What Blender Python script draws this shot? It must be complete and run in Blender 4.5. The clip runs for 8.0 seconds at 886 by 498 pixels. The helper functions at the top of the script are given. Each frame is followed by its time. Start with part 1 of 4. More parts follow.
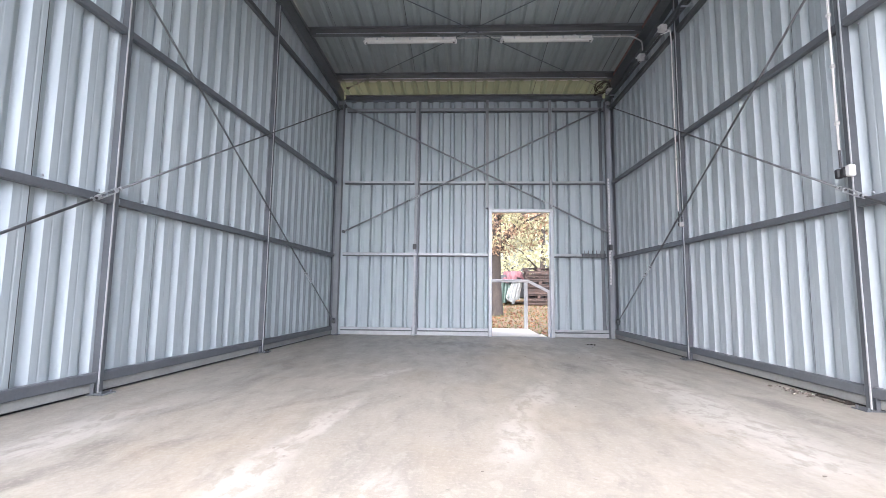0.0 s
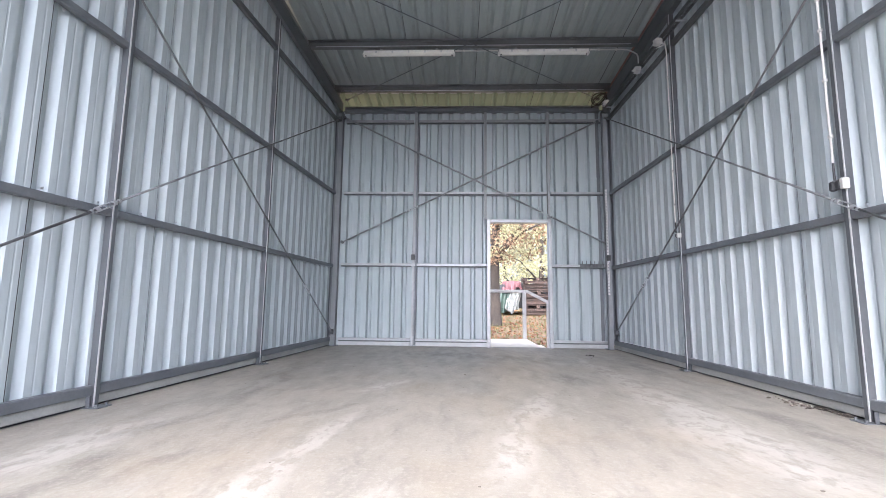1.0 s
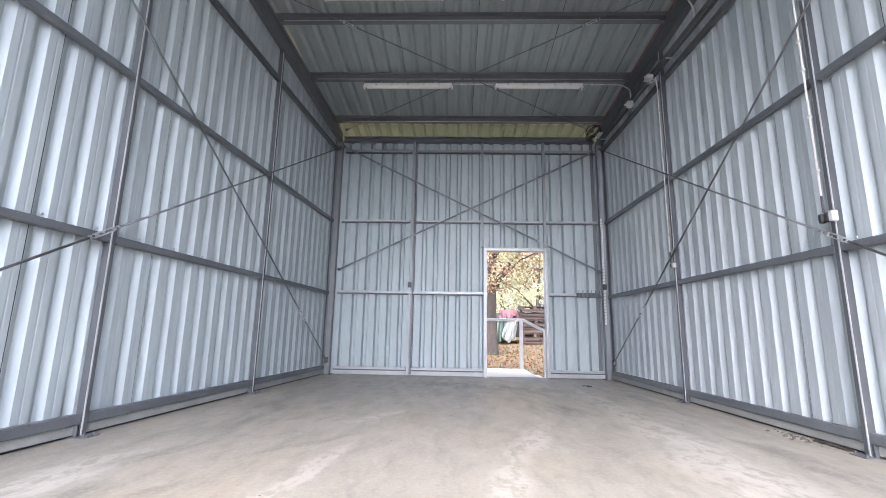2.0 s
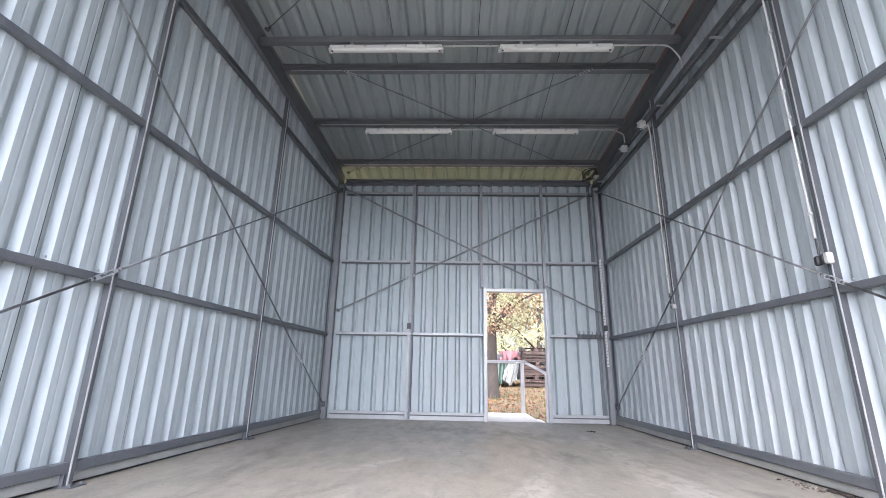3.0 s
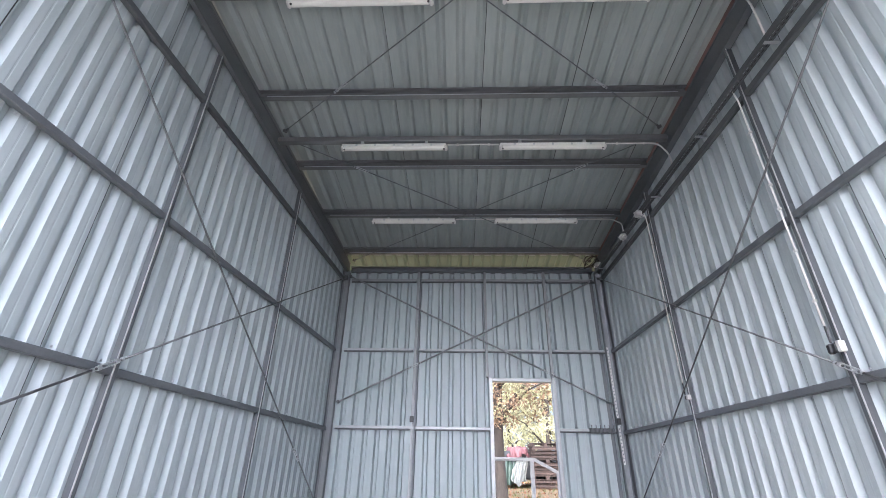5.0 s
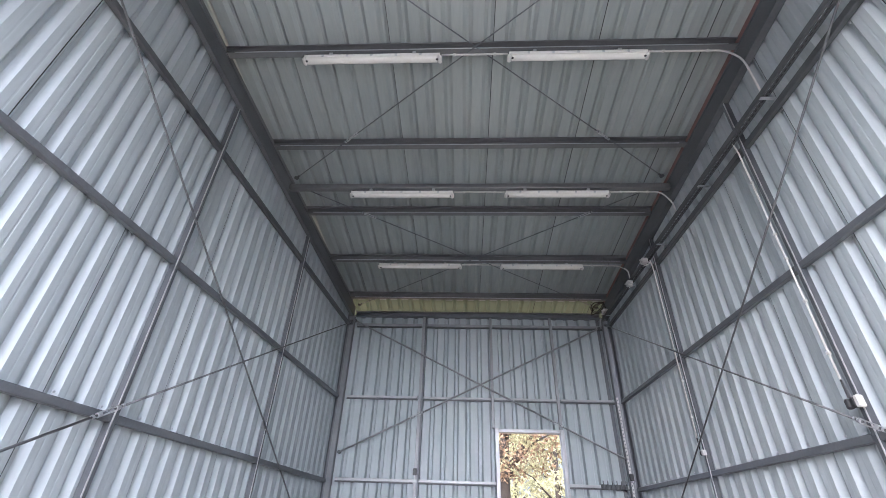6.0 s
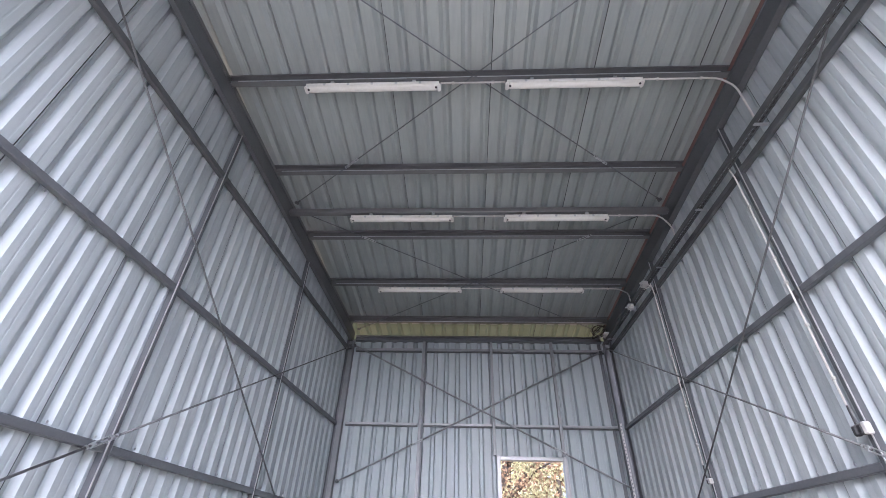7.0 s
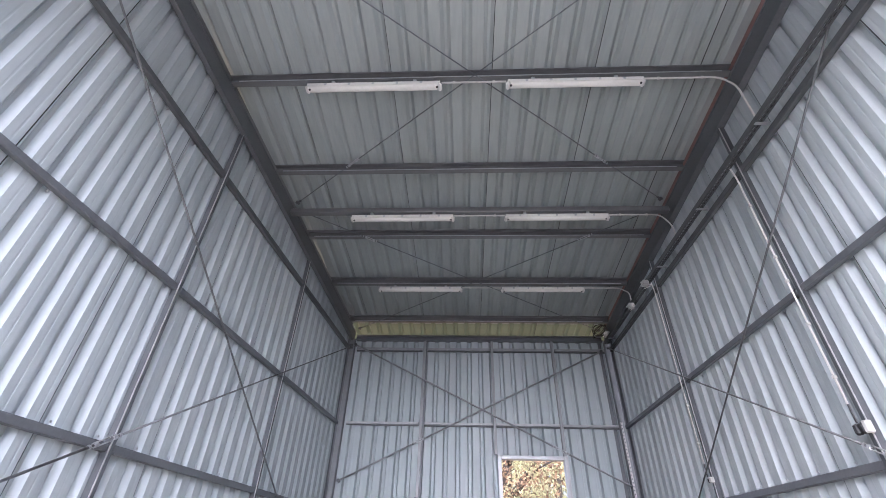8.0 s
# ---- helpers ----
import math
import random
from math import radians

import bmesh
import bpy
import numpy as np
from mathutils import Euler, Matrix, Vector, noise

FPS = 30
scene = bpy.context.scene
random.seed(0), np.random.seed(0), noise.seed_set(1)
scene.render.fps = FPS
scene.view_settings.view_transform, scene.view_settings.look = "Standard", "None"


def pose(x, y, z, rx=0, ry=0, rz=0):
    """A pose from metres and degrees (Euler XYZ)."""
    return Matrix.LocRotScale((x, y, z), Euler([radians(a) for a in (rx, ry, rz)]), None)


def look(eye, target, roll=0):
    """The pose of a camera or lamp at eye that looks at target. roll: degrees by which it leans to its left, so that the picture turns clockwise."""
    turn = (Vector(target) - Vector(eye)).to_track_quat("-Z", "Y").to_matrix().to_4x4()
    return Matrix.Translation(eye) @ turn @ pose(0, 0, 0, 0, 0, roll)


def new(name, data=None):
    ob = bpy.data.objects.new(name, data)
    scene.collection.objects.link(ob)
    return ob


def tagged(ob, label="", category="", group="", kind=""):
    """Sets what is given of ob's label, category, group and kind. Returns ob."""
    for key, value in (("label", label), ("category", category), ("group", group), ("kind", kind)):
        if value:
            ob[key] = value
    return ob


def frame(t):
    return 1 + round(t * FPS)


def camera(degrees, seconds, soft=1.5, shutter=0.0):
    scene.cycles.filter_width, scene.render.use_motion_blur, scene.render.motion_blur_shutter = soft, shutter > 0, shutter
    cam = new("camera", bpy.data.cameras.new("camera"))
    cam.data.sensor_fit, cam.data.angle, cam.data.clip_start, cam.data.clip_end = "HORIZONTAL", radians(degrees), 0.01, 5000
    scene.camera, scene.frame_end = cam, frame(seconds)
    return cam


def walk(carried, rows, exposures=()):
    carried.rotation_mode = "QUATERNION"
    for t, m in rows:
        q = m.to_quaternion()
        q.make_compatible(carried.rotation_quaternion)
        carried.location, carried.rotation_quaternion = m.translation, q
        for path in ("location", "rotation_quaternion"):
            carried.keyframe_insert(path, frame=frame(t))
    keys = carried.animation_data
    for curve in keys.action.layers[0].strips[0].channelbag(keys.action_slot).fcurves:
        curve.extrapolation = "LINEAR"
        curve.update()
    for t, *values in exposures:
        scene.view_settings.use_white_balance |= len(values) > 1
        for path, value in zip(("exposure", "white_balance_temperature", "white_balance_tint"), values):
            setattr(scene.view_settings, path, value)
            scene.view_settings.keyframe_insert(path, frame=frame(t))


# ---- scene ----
cam = camera(90.08, 8.0, soft=0.55)
PATH = [
    (0.0, pose(0.696, -7.297, 0.686, 95.76, -0.67, 2.13)),
    (0.5, pose(0.702, -7.307, 0.684, 96.15, -0.63, 2.05)),
    (1.0, pose(0.705, -7.308, 0.702, 96.99, -0.63, 2.00)),
    (2.5, pose(0.713, -7.342, 0.707, 102.97, -1.13, 1.40)),
    (3.0, pose(0.714, -7.354, 0.715, 105.71, -1.00, 1.53)),
    (3.5, pose(0.716, -7.383, 0.725, 108.83, -1.38, 1.54)),
    (4.0, pose(0.712, -7.392, 0.729, 111.04, -1.01, 1.35)),
    (4.5, pose(0.695, -7.391, 0.713, 114.11, -0.75, 1.62)),
    (6.0, pose(0.680, -7.427, 0.728, 122.43, -1.74, 2.23)),
    (6.5, pose(0.679, -7.444, 0.735, 125.23, -1.55, 2.18)),
    (7.0, pose(0.682, -7.441, 0.743, 125.32, -1.55, 2.34)),
    (7.5, pose(0.674, -7.440, 0.742, 125.15, -1.52, 2.35)),
    (8.0, pose(0.671, -7.446, 0.741, 125.24, -1.49, 2.39)),
]
walk(cam, PATH, [(0.0, 2.63, 5730, 14), (1.0, 2.63, 5730, 14), (3.0, 2.64, 5690, 14), (4.5, 2.61, 5650, 13), (6.0, 2.58, 5700, 15), (6.5, 2.63, 5720, 19), (8.0, 2.63, 5720, 19)])

# ---------------------------------------------------------------- light
world = bpy.data.worlds.new("overcast_sky")
scene.world = world
world.use_nodes = True
wn = world.node_tree
sky = wn.nodes.new("ShaderNodeTexSky")
sky.sky_type = "NISHITA"
sky.sun_disc = False
sky.sun_elevation = radians(46)
sky.sun_rotation = radians(193)
sky.air_density, sky.dust_density, sky.ozone_density = 0.7, 7.0, 0.6
wn.nodes["Background"].inputs["Strength"].default_value = 0.13
wn.links.new(sky.outputs["Color"], wn.nodes["Background"].inputs["Color"])
sun = new("sun", bpy.data.lights.new("sun", "SUN"))
sun.data.energy, sun.data.angle, sun.data.color = 2.6, radians(118), (1.0, 0.98, 0.955)
sun.matrix_world = look((-3.8, -16.2, 17.2), (0, 0, 0))


# ---------------------------------------------------------------- materials
def nodes_of(name):
    m = bpy.data.materials.new(name)
    m.use_nodes = True
    return m, m.node_tree.nodes, m.node_tree.links, m.node_tree.nodes["Principled BSDF"]


def surface(name, dark, light, rough=0.5, metal=0.0, scale=3.0, fine=40.0, bump=0.1, stretch=(1, 1, 1), spread=0.0, rough_var=0.12, island=0.0):
    """Two scales of noise between two colours, with fine relief; spread varies the pieces."""
    m, n, l, b = nodes_of(name)
    co = n.new("ShaderNodeTexCoord")
    mp = n.new("ShaderNodeMapping")
    mp.inputs["Scale"].default_value = stretch
    geo = n.new("ShaderNodeNewGeometry")
    l.new(geo.outputs["Position"], mp.inputs["Vector"])
    big, small = n.new("ShaderNodeTexNoise"), n.new("ShaderNodeTexNoise")
    big.inputs["Scale"].default_value, big.inputs["Detail"].default_value = scale, 5
    small.inputs["Scale"].default_value, small.inputs["Detail"].default_value = fine, 3
    l.new(mp.outputs["Vector"], big.inputs["Vector"])
    l.new(mp.outputs["Vector"], small.inputs["Vector"])
    add = n.new("ShaderNodeMix")
    add.data_type = "FLOAT"
    add.inputs["Factor"].default_value = 0.35
    l.new(big.outputs["Fac"], add.inputs["A"])
    l.new(small.outputs["Fac"], add.inputs["B"])
    ramp = n.new("ShaderNodeValToRGB")
    ramp.color_ramp.elements[0].position, ramp.color_ramp.elements[1].position = 0.3, 0.7
    ramp.color_ramp.elements[0].color, ramp.color_ramp.elements[1].color = (*dark, 1), (*light, 1)
    l.new(add.outputs["Result"], ramp.inputs["Fac"])
    last = ramp.outputs["Color"]
    if spread or island:
        info = n.new("ShaderNodeObjectInfo") if spread else geo
        hsv = n.new("ShaderNodeHueSaturation")
        rng = n.new("ShaderNodeMapRange")
        s = spread or island
        rng.inputs["To Min"].default_value, rng.inputs["To Max"].default_value = 1 - s, 1 + s
        l.new(info.outputs["Random"] if spread else geo.outputs["Random Per Island"], rng.inputs["Value"])
        l.new(rng.outputs["Result"], hsv.inputs["Value"])
        l.new(last, hsv.inputs["Color"])
        last = hsv.outputs["Color"]
    l.new(last, b.inputs["Base Color"])
    rr = n.new("ShaderNodeMapRange")
    rr.inputs["To Min"].default_value, rr.inputs["To Max"].default_value = max(0.02, rough - rough_var), min(1, rough + rough_var)
    l.new(add.outputs["Result"], rr.inputs["Value"])
    l.new(rr.outputs["Result"], b.inputs["Roughness"])
    b.inputs["Metallic"].default_value = metal
    if bump:
        bp = n.new("ShaderNodeBump")
        bp.inputs["Strength"].default_value, bp.inputs["Distance"].default_value = bump, 0.004
        l.new(small.outputs["Fac"], bp.inputs["Height"])
        l.new(bp.outputs["Normal"], b.inputs["Normal"])
    return m


SHEET = surface("coated_steel_sheet", (0.345, 0.39, 0.41), (0.47, 0.52, 0.54), 0.58, 0.12, 1.1, 34, 0.05, (1, 1, 0.09), 0.035)
END_SHEET = surface("pale_blue_grey_sheet", (0.37, 0.428, 0.452), (0.485, 0.545, 0.57), 0.56, 0.12, 1.1, 34, 0.05, (1, 1, 0.09), 0.035)
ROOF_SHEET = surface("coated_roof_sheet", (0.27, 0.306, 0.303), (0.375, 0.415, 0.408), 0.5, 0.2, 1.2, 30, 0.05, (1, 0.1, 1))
# roof sheet again, with green light off the foliage put into its colour
EAVES = surface("outdoor_lit_eaves", (0.15, 0.205, 0.145), (0.20, 0.26, 0.19), 0.6, 0, 1.2, 30, 0.05, (1, 0.1, 1))
STEEL = surface("grey_painted_steel", (0.125, 0.137, 0.152), (0.175, 0.187, 0.202), 0.45, 0.3, 4, 60, 0.06, spread=0.05)
WALL_POST = surface("dark_grey_post_paint", (0.105, 0.114, 0.126), (0.15, 0.16, 0.172), 0.45, 0.3, 4, 60, 0.06, spread=0.05)
COLUMN = surface("mid_grey_steel_paint", (0.17, 0.18, 0.192), (0.23, 0.242, 0.254), 0.45, 0.3, 4, 60, 0.06, spread=0.04)
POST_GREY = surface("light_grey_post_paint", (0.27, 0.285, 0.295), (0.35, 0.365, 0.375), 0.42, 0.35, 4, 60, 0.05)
PURLIN = surface("zinc_grey_purlin_paint", (0.145, 0.152, 0.157), (0.195, 0.203, 0.208), 0.42, 0.35, 4, 60, 0.05, spread=0.04)
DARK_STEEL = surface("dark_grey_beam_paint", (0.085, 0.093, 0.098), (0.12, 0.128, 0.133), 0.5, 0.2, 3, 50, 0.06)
GALV = surface("galvanised_steel", (0.42, 0.44, 0.46), (0.58, 0.60, 0.62), 0.38, 0.7, 12, 90, 0.05)
LIP = surface("bright_zinc_edge", (0.46, 0.47, 0.48), (0.58, 0.59, 0.60), 0.35, 0.3, 10, 80, 0.03)
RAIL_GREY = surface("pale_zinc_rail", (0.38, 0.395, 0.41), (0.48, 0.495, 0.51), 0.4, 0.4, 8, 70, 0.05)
BRACE_GREY = surface("weathered_zinc_brace", (0.22, 0.23, 0.24), (0.34, 0.35, 0.36), 0.45, 0.4, 10, 80, 0.05)
ROD = surface("dull_zinc_rod", (0.095, 0.10, 0.105), (0.18, 0.185, 0.19), 0.5, 0.3, 10, 80, 0.05)
RAFTER_PAINT = surface("rafter_paint", (0.10, 0.11, 0.117), (0.145, 0.155, 0.162), 0.5, 0.2, 3, 50, 0.06)
RED_BOUNCE = surface("red_bounce_tint", (0.20, 0.115, 0.105), (0.29, 0.165, 0.15), 0.7, 0, 3, 40, 0.1)
SILL = surface("pale_concrete_sill", (0.27, 0.275, 0.26), (0.37, 0.375, 0.355), 0.85, 0, 5, 60, 0.2)
PLASTIC = surface("white_grey_plastic", (0.66, 0.66, 0.64), (0.76, 0.76, 0.74), 0.4, 0, 6, 60, 0.02)
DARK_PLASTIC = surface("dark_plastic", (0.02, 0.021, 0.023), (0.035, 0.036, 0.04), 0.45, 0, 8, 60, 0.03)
CONDUIT = surface("grey_conduit", (0.50, 0.50, 0.49), (0.60, 0.60, 0.58), 0.5, 0, 8, 60, 0.02)
def concrete_floor():
    """Pale concrete with grain, brushed streaks, whitish scuffs along the wheel tracks and grey damp stains."""
    m, n, l, b = nodes_of("worn_concrete")
    geo = n.new("ShaderNodeNewGeometry")
    warp = n.new("ShaderNodeTexNoise")
    warp.inputs["Scale"].default_value, warp.inputs["Detail"].default_value = 2.2, 4
    l.new(geo.outputs["Position"], warp.inputs["Vector"])
    wsub = n.new("ShaderNodeVectorMath")
    wsub.operation = "SUBTRACT"
    wsub.inputs[1].default_value = (0.5, 0.5, 0.5)
    l.new(warp.outputs["Color"], wsub.inputs[0])
    wscale = n.new("ShaderNodeVectorMath")
    wscale.operation = "SCALE"
    wscale.inputs["Scale"].default_value = 0.22
    l.new(wsub.outputs[0], wscale.inputs[0])
    moved = n.new("ShaderNodeVectorMath")
    l.new(geo.outputs["Position"], moved.inputs[0])
    l.new(wscale.outputs[0], moved.inputs[1])

    def noise_of(scale, detail, stretch=(1, 1, 1), source=geo.outputs["Position"], turn=0.0):
        mp = n.new("ShaderNodeMapping")
        mp.inputs["Scale"].default_value = stretch
        mp.inputs["Rotation"].default_value = (0, 0, radians(turn))
        l.new(source, mp.inputs["Vector"])
        t = n.new("ShaderNodeTexNoise")
        t.inputs["Scale"].default_value, t.inputs["Detail"].default_value = scale, detail
        t.inputs["Roughness"].default_value = 0.62
        l.new(mp.outputs["Vector"], t.inputs["Vector"])
        return t.outputs["Fac"]

    def span(value, lo, hi, a=0.0, c=1.0):
        r = n.new("ShaderNodeMapRange")
        r.inputs["From Min"].default_value, r.inputs["From Max"].default_value = lo, hi
        r.inputs["To Min"].default_value, r.inputs["To Max"].default_value = a, c
        l.new(value, r.inputs["Value"])
        return r.outputs["Result"]

    def math_of(op, a, c):
        q = n.new("ShaderNodeMath")
        q.operation = op
        for k, v in ((0, a), (1, c)):
            if isinstance(v, (int, float)):
                q.inputs[k].default_value = v
            else:
                l.new(v, q.inputs[k])
        return q.outputs[0]

    def mix(fac, a, colour):
        q = n.new("ShaderNodeMix")
        q.data_type = "RGBA"
        l.new(fac, q.inputs["Factor"])
        if isinstance(a, tuple):
            q.inputs["A"].default_value = (*a, 1)
        else:
            l.new(a, q.inputs["A"])
        q.inputs["B"].default_value = (*colour, 1)
        return q.outputs["Result"]

    def track(x, y, turn, length, width):
        """A soft oval patch about (x, y), its long axis turned from the y axis."""
        mp = n.new("ShaderNodeMapping")
        mp.vector_type = "TEXTURE"
        mp.inputs["Location"].default_value = (x, y, 0)
        mp.inputs["Rotation"].default_value = (0, 0, radians(turn))
        mp.inputs["Scale"].default_value = (width, length, 1)
        l.new(moved.outputs[0], mp.inputs["Vector"])
        g = n.new("ShaderNodeTexGradient")
        g.gradient_type = "SPHERICAL"
        l.new(mp.outputs["Vector"], g.inputs["Vector"])
        return g.outputs["Fac"]

    cloud = noise_of(0.9, 5)
    grain = noise_of(42, 9)
    brushed = noise_of(2.6, 9, (2.4, 0.75, 1), moved.outputs[0], 6)
    swept = noise_of(7.0, 9, (1.5, 0.8, 1), moved.outputs[0], -9)
    base = mix(span(cloud, 0.35, 0.68), (0.289, 0.271, 0.237), (0.346, 0.320, 0.274))
    base = mix(span(brushed, 0.50, 0.62, 0, 0.55), base, (0.259, 0.248, 0.225))
    base = mix(span(swept, 0.56, 0.63, 0, 0.4), base, (0.406, 0.389, 0.350))
    base = mix(span(swept, 0.44, 0.36, 0, 0.45), base, (0.220, 0.208, 0.183))
    white = None
    for row in ((2.27, -2.5, 0, 1.6, 0.17), (2.25, -3.8, 3, 1.2, 0.26), (2.17, -4.8, 2, 0.9, 0.34), (1.18, -4.3, -18, 0.9, 0.16), (0.99, -5.0, -14, 0.6, 0.14), (-0.02, -5.0, -8, 0.8, 0.10), (-0.10, -5.6, -6, 0.6, 0.13), (0.35, -5.9, -14, 0.5, 0.14), (-1.15, -5.1, -8, 0.7, 0.2), (0.1, -3.4, -30, 0.4, 0.1)):
        w = track(*row)
        white = w if white is None else math_of("MAXIMUM", white, w)
    broken = noise_of(8.0, 10, (1.6, 0.8, 1), moved.outputs[0], -6)
    scuff = math_of("MULTIPLY", span(white, 0.0, 0.55), span(broken, 0.42, 0.52))
    base = mix(math_of("MULTIPLY", scuff, 0.58), base, (0.535, 0.52, 0.488))
    stain = None
    for row in ((-0.60, -5.33, -12, 0.3, 0.07), (-0.87, -5.65, -20, 0.3, 0.1), (-0.85, -5.35, 10, 0.25, 0.14), (2.75, -4.7, 5, 0.9, 0.12), (1.7, -2.9, 20, 0.5, 0.25), (0.9, -1.2, 70, 1.6, 0.35), (-1.0, -3.2, 5, 1.4, 0.2), (2.85, -2.4, 3, 1.3, 0.12), (-0.95, -4.7, -25, 0.5, 0.1), (-0.2, -4.4, -40, 0.5, 0.06)):
        w = track(*row)
        stain = w if stain is None else math_of("MAXIMUM", stain, w)
    base = mix(math_of("MULTIPLY", math_of("MULTIPLY", span(stain, 0.0, 0.5), span(brushed, 0.3, 0.6)), 0.8), base, (0.173, 0.163, 0.144))
    rust = noise_of(1.1, 3, (1, 1, 1), moved.outputs[0])
    base = mix(span(rust, 0.50, 0.70, 0, 0.5), base, (0.337, 0.287, 0.218))
    specks = noise_of(16, 2)
    base = mix(span(specks, 0.70, 0.76, 0, 0.6), base, (0.147, 0.133, 0.115))
    base = mix(span(grain, 0.52, 0.62, 0, 0.4), base, (0.406, 0.383, 0.334))
    grit = noise_of(24, 8)
    base = mix(span(grit, 0.30, 0.46, 0.25, 0), base, (0.190, 0.180, 0.157))
    l.new(base, b.inputs["Base Color"])
    l.new(span(brushed, 0.3, 0.7, 0.34, 0.55), b.inputs["Roughness"])
    bp = n.new("ShaderNodeBump")
    bp.inputs["Strength"].default_value, bp.inputs["Distance"].default_value = 0.6, 0.004
    l.new(math_of("ADD", grain, math_of("MULTIPLY", broken, 0.8)), bp.inputs["Height"])
    l.new(bp.outputs["Normal"], b.inputs["Normal"])
    return m


FLOOR = concrete_floor()
SLAB = surface("pale_landing_concrete", (0.70, 0.60, 0.46), (0.78, 0.69, 0.55), 0.85, 0, 3, 50, 0.2)
APRON = surface("grey_apron_concrete", (0.28, 0.275, 0.265), (0.36, 0.35, 0.335), 0.85, 0, 1.5, 40, 0.2)
SOIL = surface("grey_brown_soil", (0.10, 0.085, 0.07), (0.24, 0.215, 0.19), 0.95, 0, 9, 60, 0.4)
BARK = surface("grey_brown_bark", (0.014, 0.011, 0.009), (0.06, 0.048, 0.038), 0.9, 0, 9, 40, 1.0, (1, 1, 0.25))
def leaves(name, dark, light, spread):
    """Leaves that vary one by one and let some light through."""
    m = surface(name, dark, light, 0.55, 0, 1.5, 10, 0, island=spread)
    n, l = m.node_tree.nodes, m.node_tree.links
    b, out = n["Principled BSDF"], n["Material Output"]
    tr = n.new("ShaderNodeBsdfTranslucent")
    l.new(b.inputs["Base Color"].links[0].from_socket, tr.inputs["Color"])
    mix = n.new("ShaderNodeMixShader")
    mix.inputs["Fac"].default_value = 0.45
    l.new(b.outputs[0], mix.inputs[1])
    l.new(tr.outputs[0], mix.inputs[2])
    l.new(mix.outputs[0], out.inputs["Surface"])
    return m


LEAF = leaves("yellow_green_leaves", (0.29, 0.29, 0.16), (0.47, 0.45, 0.28), 0.5)
BROWN_LEAF = leaves("rusty_leaves", (0.20, 0.13, 0.08), (0.36, 0.25, 0.16), 0.5)
GREEN_LEAF = leaves("pale_green_leaves", (0.46, 0.47, 0.28), (0.62, 0.61, 0.41), 0.3)
LITTER = leaves("fallen_leaves", (0.14, 0.052, 0.03), (0.30, 0.15, 0.07), 0.6)
GRASS = leaves("grass_blades", (0.09, 0.11, 0.035), (0.18, 0.18, 0.07), 0.35)
WHITE_TARP = surface("white_tarpaulin", (0.17, 0.18, 0.17), (0.29, 0.30, 0.285), 0.5, 0, 4, 30, 0.2)
GREEN_TARP = surface("green_tarpaulin", (0.035, 0.062, 0.048), (0.065, 0.10, 0.078), 0.5, 0, 4, 30, 0.2)
RED_TARP = surface("faded_red_cloth", (0.10, 0.036, 0.04), (0.15, 0.062, 0.064), 0.7, 0, 4, 30, 0.2)
CAR_PAINT = surface("dark_car_paint", (0.03, 0.033, 0.036), (0.05, 0.054, 0.058), 0.5, 0.1, 3, 40, 0.0)
RUBBER = surface("black_rubber", (0.015, 0.015, 0.015), (0.03, 0.03, 0.03), 0.8, 0, 10, 60, 0.2)
RAIL_PAINT = surface("pale_grey_rail_paint", (0.36, 0.35, 0.34), (0.44, 0.43, 0.42), 0.45, 0.2, 6, 50, 0.05)
CLEAR = surface("milky_lamp_cover", (0.70, 0.70, 0.66), (0.80, 0.80, 0.76), 0.22, 0, 3, 30, 0.02)
GROUND = surface("leafy_soil", (0.075, 0.062, 0.032), (0.17, 0.105, 0.055), 0.95, 0, 1.5, 18, 0.6)
SCREEN_GREY = surface("plain_screen_grey", (0.22, 0.22, 0.21), (0.30, 0.30, 0.29), 0.9, 0, 1, 30, 0.2)
WOOD = surface("weathered_wood", (0.022, 0.015, 0.012), (0.07, 0.045, 0.035), 0.85, 0, 3, 30, 0.3, (4, 1, 1), 0.45)


# ---------------------------------------------------------------- building blocks
def part(name, bm, material, parent=None, label="", smooth=False):
    me = bpy.data.meshes.new(name)
    bmesh.ops.recalc_face_normals(bm, faces=bm.faces)
    bm.to_mesh(me)
    bm.free()
    me.materials.append(material)
    if smooth:
        for p in me.polygons:
            p.use_smooth = True
    ob = new(name, me)
    if parent is not None:
        ob.parent = parent
    return tagged(ob, label) if label else ob


def thing(name, label, category, group="", kind="", at=(0, 0, 0)):
    ob = new(name)
    ob.empty_display_size = 0.1
    ob.location = at
    return tagged(ob, label, category, group, kind)


def same(p):
    return Vector(p)


def block(bm, lo, hi, to=same, bevel=0.0):
    """A box between two corners, mapped by to(), with its edges taken off."""
    r = bmesh.ops.create_cube(bm, size=1.0)
    vs = r["verts"]
    for v in vs:
        v.co = Vector([lo[k] + (hi[k] - lo[k]) * (v.co[k] + 0.5) for k in range(3)])
    if bevel:
        es = list({e for v in vs for e in v.link_edges})
        out = bmesh.ops.bevel(bm, geom=es, offset=bevel, segments=1, affect="EDGES")
        vs = list({v for f in out["faces"] for v in f.verts} | {v for v in vs if v.is_valid})
    for v in vs:
        v.co = to(v.co)
    return bm


